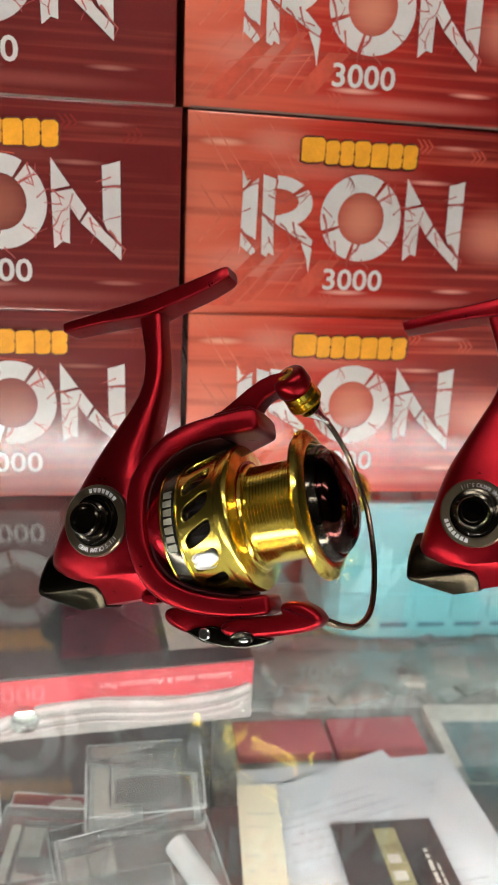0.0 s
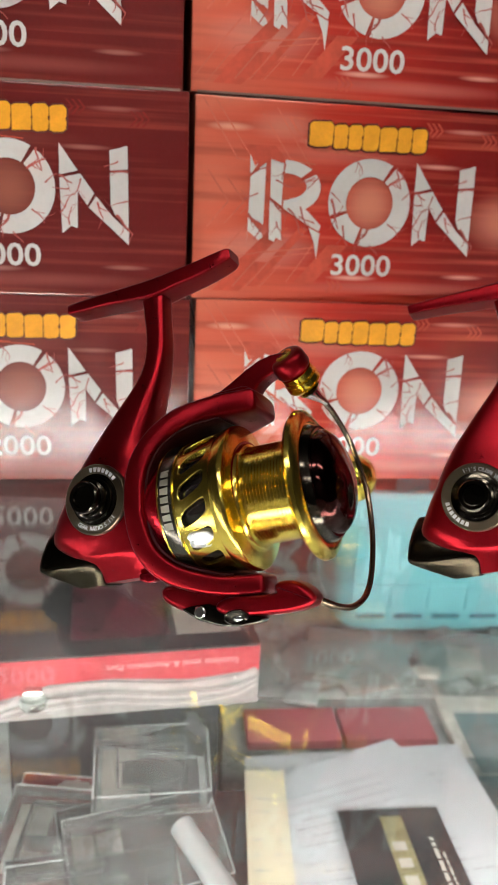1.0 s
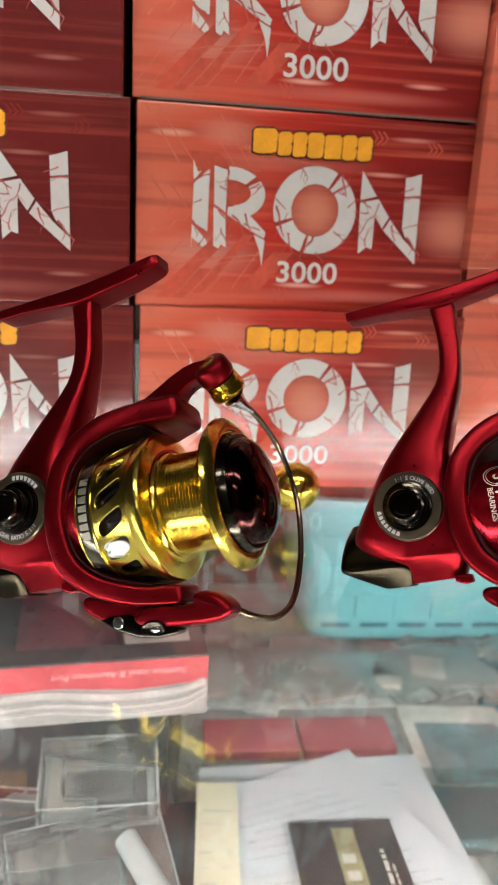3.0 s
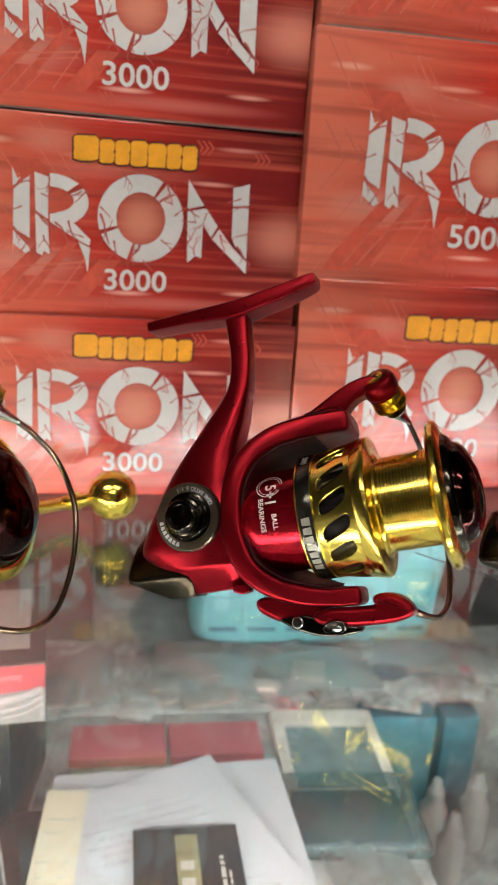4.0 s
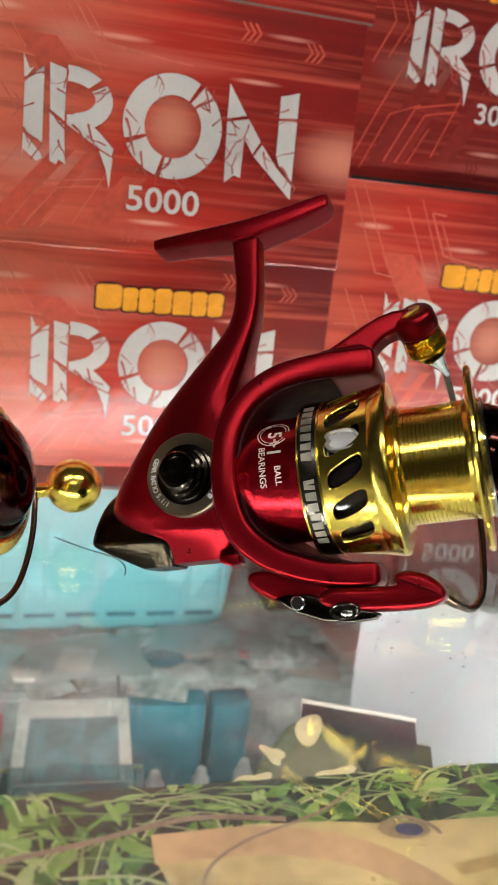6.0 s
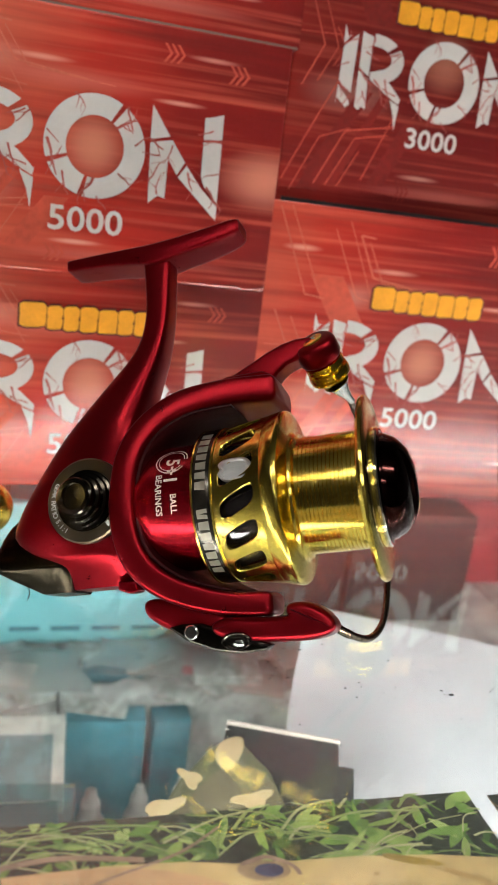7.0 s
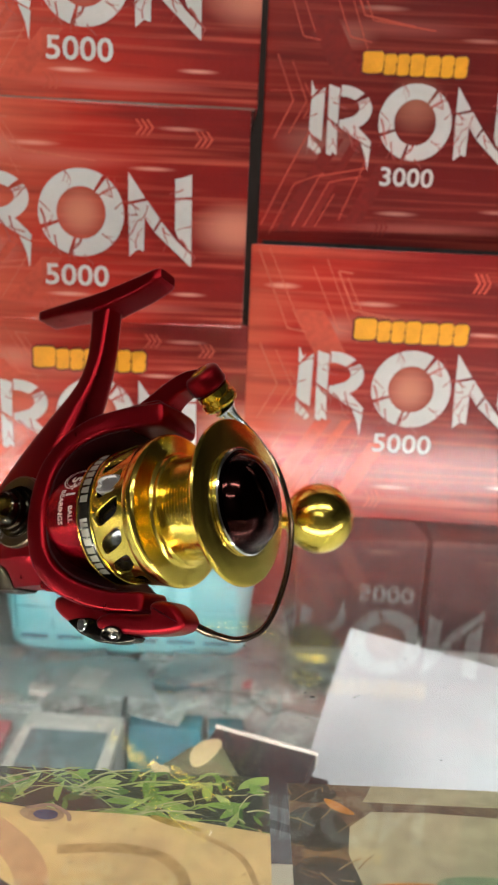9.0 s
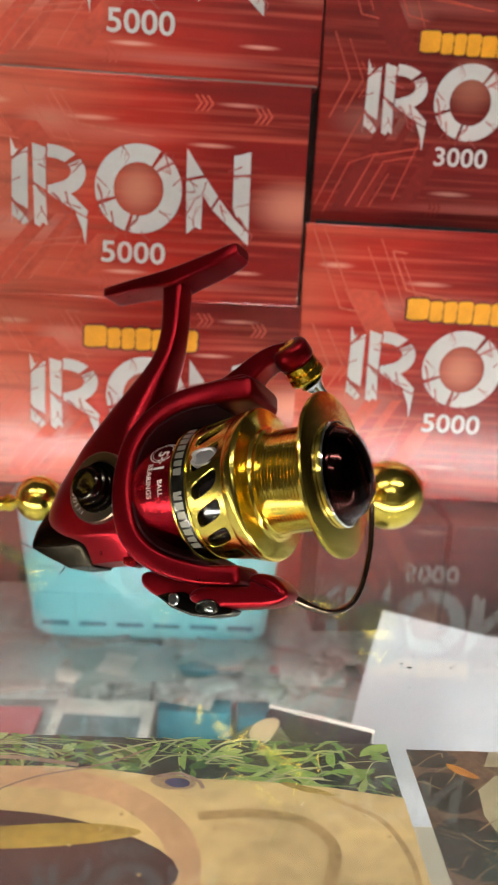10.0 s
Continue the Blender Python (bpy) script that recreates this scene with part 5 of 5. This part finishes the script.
part("camo_patch", slab([(x * 0.8 + 0.004, y * 0.62 - 0.008) for x, y in flap], 0.2088, 0.2094, 0, 1, "z"), surface("camo_brown", (0.13, 0.115, 0.07), 0.85, 0, 0, 0.25, 60, 0.4), pouch, "brown printed patch")
for px, py, rx, ry, turn, wob in ((0.012, 0.016, 0.0062, 0.0125, -0.5, 0.08), (-0.010, 0.000, 0.004, 0.0065, 0.5, 0.3), (-0.025, -0.018, 0.010, 0.005, 0.6, 0.3), (0.016, -0.016, 0.009, 0.0045, 0.2, 0.3)):
    ca, sa = math.cos(turn), math.sin(turn)
    pts = []
    for a in np.linspace(0, 2 * math.pi, 22, endpoint=False):
        k = 1 + wob * math.sin(3 * a + px * 400)
        u, v = rx * k * math.cos(a), ry * k * math.sin(a)
        pts.append((px + ca * u - sa * v, py + sa * u + ca * v))
    part("camo_patch", slab(pts, 0.2096, 0.2102, 0, 1, "z"), TAN, pouch, "tan printed patch")

# the turquoise crate
crate = thing("plastic_crate", "turquoise plastic crate with a row of slots", "crate")
crate.matrix_world = pose(0.262, 0.583, SHELF + 0.0003)
bm = bmesh.new()
rings = []
for z, w, d in ((0.0, 0.104, 0.060), (0.004, 0.108, 0.064), (0.125, 0.119, 0.074), (0.128, 0.123, 0.078), (0.131, 0.123, 0.078), (0.131, 0.116, 0.071), (0.008, 0.104, 0.060)):
    rings.append([(u, 0.06 + v, z) for u, v in squircle(48, w, d, 7)])
grid_faces(bm, rings)
part("tub", bm, TURQUOISE, crate, "", True, 40)
for k in range(6):
    sx = -0.082 + 0.0328 * k
    part("slot", block(sx - 0.012, sx + 0.012, -0.0062, -0.0042, 0.0145, 0.0185, 0.0006), TURQ_DARK, crate)
for k in range(7):
    sx = -0.0984 + 0.0328 * k
    part("rib", block(sx - 0.0012, sx + 0.0012, -0.0085, -0.005, 0.024, 0.11, 0.0005), TURQUOISE, crate)
for k in range(3):
    part("rib", block(-0.1, 0.1, -0.0088 - 0.0014 * k, -0.005, 0.045 + 0.026 * k, 0.0465 + 0.026 * k, 0.0005), TURQUOISE, crate)

# dim stock further back
for k in range(16):
    bx = -0.34 + 0.082 * k + R.uniform(-0.01, 0.01)
    col = R.choice((DARK, MURKY, TEAL, BOARD, BOARD, STEEL_GREY, MURKY))
    small_box("stock_box", "small carton lying at the back of the shelf", bx, 0.535 + R.uniform(-0.012, 0.012), SHELF, R.uniform(0.03, 0.07), 0.04, R.uniform(0.006, 0.016), R.uniform(-12, 12), col, "box", "cartons at the back of the shelf")
for k in range(26):
    px, py = 0.02 + 0.43 * (k % 13 + R.random()) / 13, R.uniform(0.490, 0.515) if k < 13 else R.uniform(0.548, 0.570)
    small_box("lure_packet", "dull grey flat packet lying among others on the shelf", px, py, SHELF + 0.0003 * k, R.uniform(0.022, 0.05), R.uniform(0.016, 0.034), R.uniform(0.002, 0.004), R.uniform(-35, 35), R.choice((MURKY, MURKY, BOARD, STEEL_GREY, MURKY, MURKY)), "packet", "small packets on the shelf", 0.0006)


def clear_bag(x, y, z, w, d, h, yaw, mat, label, seed):
    """A rumpled see-through bag: a creased upper and lower film that meet at the edges."""
    ob = thing("clear_bag", label, "plastic bag", "see-through bags in the case")
    ob.matrix_world = pose(x, y, z, 0, 0, yaw)
    r, n, bm = random.Random(seed), 18, bmesh.new()
    ph = [r.uniform(0, 6.28) for _ in range(6)]
    rows = []
    for side in (0, 1):
        g = []
        for j in range(n + 1):
            for i in range(n + 1):
                u, v = i / n, j / n
                puff = (4 * u * (1 - u) * 4 * v * (1 - v)) ** 0.45
                crease = 0.55 + 0.25 * math.sin(7 * u + 4 * v + ph[0]) + 0.2 * abs(math.sin(11 * u - 6 * v + ph[1])) + 0.12 * abs(math.sin(17 * v + 5 * u + ph[2]))
                wob = 0.04 * math.sin(6 * v + ph[3]), 0.05 * math.sin(5 * u + ph[4])
                g.append(bm.verts.new(((u - 0.5 + wob[0]) * w, (v - 0.5 + wob[1]) * d, 0.0004 + (h * puff * crease if side else 0.0))))
        rows.append(g)
        for j in range(n):
            for i in range(n):
                q = (g[j * (n + 1) + i], g[j * (n + 1) + i + 1], g[(j + 1) * (n + 1) + i + 1], g[(j + 1) * (n + 1) + i])
                bm.faces.new(q if side else q[::-1])
    bmesh.ops.remove_doubles(bm, verts=bm.verts, dist=0.0001)
    part("film", bm, mat, ob, "", True, 60)
    return ob


for k, (bx, by, bw, bd, yaw) in enumerate(((0.05, 0.508, 0.09, 0.07, 12), (0.15, 0.515, 0.10, 0.06, -8), (0.25, 0.520, 0.085, 0.055, 5), (0.35, 0.535, 0.10, 0.05, -14))):
    clear_bag(bx, by, SHELF + 0.012, bw, bd, 0.010, yaw, MURK, "crumpled grey see-through bag lying on packets", k)
clear_bag(0.244, 0.318, SHELF + 0.0012, 0.05, 0.10, 0.012, 14, MURK, "milky crumpled bag lying before the teal bag", 11)
for px, py, pw, pd, mat, lab in ((0.400, 0.530, 0.060, 0.035, CARDRED, "dull red packet lying on the stock"), (0.242, 0.520, 0.026, 0.030, OFFWHITE, "small pale packet lying on the stock"), (0.205, 0.503, 0.024, 0.012, OFFWHITE, "small pale packet lying on the stock"), (0.06, 0.512, 0.03, 0.014, BOARD, "small grey packet lying on the stock"), (0.13, 0.505, 0.02, 0.012, OFFWHITE, "small pale packet lying on the stock"), (0.335, 0.528, 0.022, 0.016, BOARD, "small grey packet lying on the stock")):
    small_box("lure_packet", lab, px, py, SHELF + 0.0085, pw, pd, 0.004, R.uniform(-15, 15), mat, "packet", "small packets on the shelf", 0.0006)
for k in range(9):
    bx = -0.42 + 0.19 * k
    small_box("stock_box", "dark carton standing at the back of the case", bx, 0.735, SHELF, 0.15, 0.09, R.uniform(0.10, 0.17), R.uniform(-4, 4), R.choice((DARK, STEEL_GREY, BOARD, CARDRED)), "box", "cartons along the back panel")
for bx in (-0.12, 0.01):
    small_box("stock_box", "dark carton standing beside the crate", bx, 0.63, SHELF, 0.12, 0.1, 0.12, R.uniform(-4, 4), DARK, "box", "cartons along the back panel")
for bx in (0.47, 0.60):
    small_box("stock_box", "dark carton standing beside the crate", bx, 0.66, SHELF, 0.12, 0.1, 0.11, R.uniform(-4, 4), DARK, "box", "cartons along the back panel")


# ---- printed photographs under the glass edge ----
PZ = -0.0045


def blob(bm, cx, cy, rx, ry, z, turn=0.0, wob=0.15, seed=0, n=36):
    r = random.Random(seed)
    ph = [r.uniform(0, 6.28) for _ in range(3)]
    c, s = math.cos(turn), math.sin(turn)
    pts = []
    for a in np.linspace(0, 2 * math.pi, n, endpoint=False):
        k = 1 + wob * (math.sin(2 * a + ph[0]) * 0.5 + math.sin(3 * a + ph[1]) * 0.35 + math.sin(5 * a + ph[2]) * 0.2)
        u, v = rx * k * math.cos(a), ry * k * math.sin(a)
        pts.append((cx + c * u - s * v, cy + s * u + c * v))
    flat(bm, pts, lambda x, y: (x, y, z))


def clip_poly(pts, x0, x1, y0, y1):
    for ax, lim, sign in ((0, x0, 1), (0, x1, -1), (1, y0, 1), (1, y1, -1)):
        out = []
        for a, b in zip(pts, pts[1:] + pts[:1]):
            ia, ib = sign * (a[ax] - lim) >= 0, sign * (b[ax] - lim) >= 0
            if ia:
                out.append(a)
            if ia != ib:
                t = (lim - a[ax]) / (b[ax] - a[ax])
                out.append(tuple(a[i] + t * (b[i] - a[i]) for i in range(2)))
        pts = out
        if len(pts) < 3:
            return []
    return pts


def photo_shapes(name, ob, polys, z, mat, box, label=""):
    bm = bmesh.new()
    for k, p in enumerate(polys):
        q = clip_poly([tuple(map(float, v)) for v in p], *box)
        if len(q) >= 3:
            flat(bm, q, lambda x, y: (x, y, z + 0.0000006 * k))
    return tagged(part(name, bm, mat, ob, label, False), kind="stuff")


def leaf(cx, cy, ln, wd, turn, bend=0.2):
    pts = []
    for s in (1, -1):
        rng = np.linspace(0, 1, 7) if s > 0 else np.linspace(1, 0, 7)[1:-1]
        for t in rng:
            u, v = ln * t, s * wd * math.sin(math.pi * t) ** 0.8 + bend * ln * t * t
            pts.append((cx + u * math.cos(turn) - v * math.sin(turn), cy + u * math.sin(turn) + v * math.cos(turn)))
    return pts


def oval(cx, cy, rx, ry, turn=0.0, wob=0.1, seed=0):
    bm = bmesh.new()
    blob(bm, cx, cy, rx, ry, 0, turn, wob, seed)
    pts = [tuple(v.co[:2]) for v in bm.verts]
    bm.free()
    return pts


def ribbon(pts, w):
    path = spline(pts, 24)
    up, dn = [], []
    for i, p in enumerate(path):
        d = path[min(i + 1, 23)] - path[max(i - 1, 0)]
        nrm = np.array([-d[1], d[0]]) / (np.hypot(*d) + 1e-9) * w
        up.append(tuple(p + nrm))
        dn.append(tuple(p - nrm))
    return up + dn[::-1]


photo = thing("photo_print", "glossy print of grass and a sandy shape", "photograph", "prints at the counter's edge")
photo.location = (0.0, 0.0, PZ)
B1 = (0.2140, 0.3722, 0.03, 0.1518)
part("print_sheet", block(B1[0], B1[1], B1[2], B1[3], -0.0001, 0.0003), PHOTO_DARK, photo)
rl = random.Random(21)
leaves = [leaf(rl.uniform(0.205, 0.372), rl.uniform(0.06, 0.15), rl.uniform(0.004, 0.014), rl.uniform(0.0004, 0.0020), rl.uniform(0, 6.28), rl.uniform(-0.4, 0.4)) for _ in range(760)]
photo_shapes("grass_print", photo, leaves, 0.00034, GRASS, B1)
blades = [ribbon([(x, y), (x + d * 0.4, y + e * 0.5 + 0.002), (x + d, y + e)], rl.uniform(0.00012, 0.00042)) for x, y, d, e in [(rl.uniform(0.205, 0.372), rl.uniform(0.06, 0.15), rl.uniform(-0.03, 0.03), rl.uniform(-0.012, 0.012)) for _ in range(460)]]
photo_shapes("blade_print", photo, blades, 0.0010, GRASS_LIGHT, B1)
sand = [(0.214, 0.03), (0.375, 0.03), (0.375, 0.1265), (0.352, 0.1305), (0.330, 0.1325), (0.305, 0.1330), (0.290, 0.1355), (0.270, 0.1365), (0.255, 0.1335), (0.2485, 0.128), (0.2505, 0.122), (0.243, 0.112), (0.225, 0.10), (0.214, 0.09)]
photo_shapes("sand_print", photo, [sand], 0.0013, PHOTO_TAN, B1)
photo_shapes("peach_print", photo, [ribbon([(0.248, 0.1315), (0.272, 0.1315), (0.292, 0.1265), (0.305, 0.117), (0.3115, 0.106), (0.312, 0.09)], 0.0042)], 0.0014, PHOTO_PINK, B1)
photo_shapes("shade_print", photo, [oval(0.268, 0.1025, 0.041, 0.0165, -0.14, 0.08, 8)], 0.00144, surface("photo_mouth", (0.055, 0.034, 0.03), 0.35, 0, 0.3, 0.6, 60, 0), B1)
photo_shapes("ochre_print", photo, [oval(0.272, 0.1095, 0.027, 0.0042, 0.10, 0.10, 3), oval(0.345, 0.1295, 0.007, 0.0013, -0.3, 0.2, 4)], 0.00148, PHOTO_OCHRE, B1)
photo_shapes("slate_print", photo, [oval(0.3088, 0.1306, 0.0036, 0.0019, -0.1, 0.06, 6)], 0.00166, PHOTO_BLUE, B1)
photo_shapes("pale_ring_print", photo, [oval(0.3075, 0.1309, 0.0062, 0.0031, -0.1, 0.08, 7)], 0.0015, surface("photo_rim", (0.36, 0.25, 0.15), 0.35, 0, 0.3, 0.3, 200, 0), B1)
photo_shapes("fold_print", photo, [ribbon([(0.352, 0.126), (0.364, 0.118), (0.369, 0.105), (0.369, 0.09)], 0.0008), ribbon([(0.315, 0.118), (0.330, 0.1195), (0.343, 0.117), (0.350, 0.108), (0.347, 0.095)], 0.0016)] + [oval(rl.uniform(0.28, 0.37), rl.uniform(0.095, 0.128), rl.uniform(0.0004, 0.0011), rl.uniform(0.0002, 0.0006), rl.uniform(0, 3), 0.2, k) for k in range(26)], 0.00156, surface("photo_umber", (0.46, 0.31, 0.135), 0.35, 0, 0.3, 0.3, 60, 0), B1)
photo_shapes("stem_print", photo, [ribbon([(0.205, 0.130), (0.232, 0.1345), (0.25, 0.1385), (0.262, 0.1395), (0.28, 0.137)], 0.0008), ribbon([(0.262, 0.108), (0.258, 0.122), (0.268, 0.131), (0.288, 0.138), (0.30, 0.1455)], 0.0004), ribbon([(0.3025, 0.1330), (0.309, 0.1345), (0.3145, 0.1315), (0.316, 0.1285)], 0.0006)], 0.00158, PHOTO_STEM, B1)

other = thing("photo_print", "glossy print with brown water and pale rounded shapes", "photograph", "prints at the counter's edge")
other.location = (0.0, 0.0, PZ)
B2 = (0.3780, 0.56, 0.03, 0.1497)
part("print_sheet", block(B2[0], B2[1], B2[2], B2[3], -0.0001, 0.0003), PHOTO_BROWN, other)
photo_shapes("dark_print", other, [oval(0.3855, 0.131, 0.0095, 0.0088, 0.2, 0.1, 12), oval(0.382, 0.146, 0.010, 0.005, 0, 0.2, 18), oval(0.386, 0.110, 0.010, 0.012, 0, 0.2, 13)], 0.00034, PHOTO_DARK, B2)
dry = [ribbon([(x, y), (x + d * 0.5, y + e * 0.6), (x + d, y + e)], 0.00022) for x, y, d, e in [(rl.uniform(0.378, 0.398), rl.uniform(0.09, 0.148), rl.uniform(-0.008, 0.01), rl.uniform(-0.008, 0.008)) for _ in range(60)]]
photo_shapes("straw_print", other, dry, 0.00037, leafy("photo_straw", [(0.0, (0.12, 0.07, 0.04)), (1.0, (0.45, 0.30, 0.15))]), B2)
pale = [(0.395, 0.03), (0.396, 0.112), (0.3935, 0.122), (0.395, 0.132), (0.402, 0.1385), (0.42, 0.139), (0.46, 0.137), (0.56, 0.137), (0.56, 0.03)]
photo_shapes("sand_print", other, [pale, [(0.40, 0.1425), (0.405, 0.152), (0.56, 0.152), (0.56, 0.1415)]], 0.0004, surface("photo_khaki", (0.40, 0.35, 0.22), 0.35, 0, 0.3, 0.35, 26, 0), B2)
photo_shapes("ochre_print", other, [oval(0.412, 0.110, 0.014, 0.003, -0.06, 0.15, 14), oval(0.3925, 0.140, 0.005, 0.0016, -0.7, 0.2, 15)], 0.00046, surface("photo_orange", (0.52, 0.20, 0.03), 0.35, 0, 0.3, 0.3, 60, 0), B2)
photo_shapes("green_print", other, [oval(0.428, 0.113, 0.012, 0.0028, 0, 0.1, 16)], 0.0005, surface("photo_sage", (0.20, 0.27, 0.15), 0.35, 0, 0.3, 0.3, 60, 0), B2)

# a fallen length of fishing line, and crumbs on the glass
line = thing("fishing_line", "thin loose curl of dark fishing line on the glass", "fishing line")
part("strand", tube([(0.224, 0.292, 0.0012), (0.234, 0.284, 0.0006), (0.247, 0.274, 0.0006), (0.2505, 0.266, 0.0006), (0.250, 0.259, 0.0006)], 0.00022, 40, 6), DARK, line)
crumbs = tagged(new("crumbs"), "dark crumbs and dust specks scattered on the glass", "crumbs", kind="stuff")
bm = bmesh.new()
rc = random.Random(8)
for _ in range(300):
    cx, cy = rc.gauss(0.39, 0.04), rc.gauss(0.225, 0.035)
    if not (0.16 < cy < 0.34):
        continue
    s = rc.uniform(0.00008, 0.00030) * (1.8 if rc.random() < 0.06 else 1)
    bmesh.ops.create_icosphere(bm, subdivisions=1, radius=s, matrix=Matrix.Translation((cx, cy, s * 0.5)) @ Matrix.Diagonal((rc.uniform(1, 2.4), 1, 0.6, 1)))
part("speck", bm, DARK, crumbs)
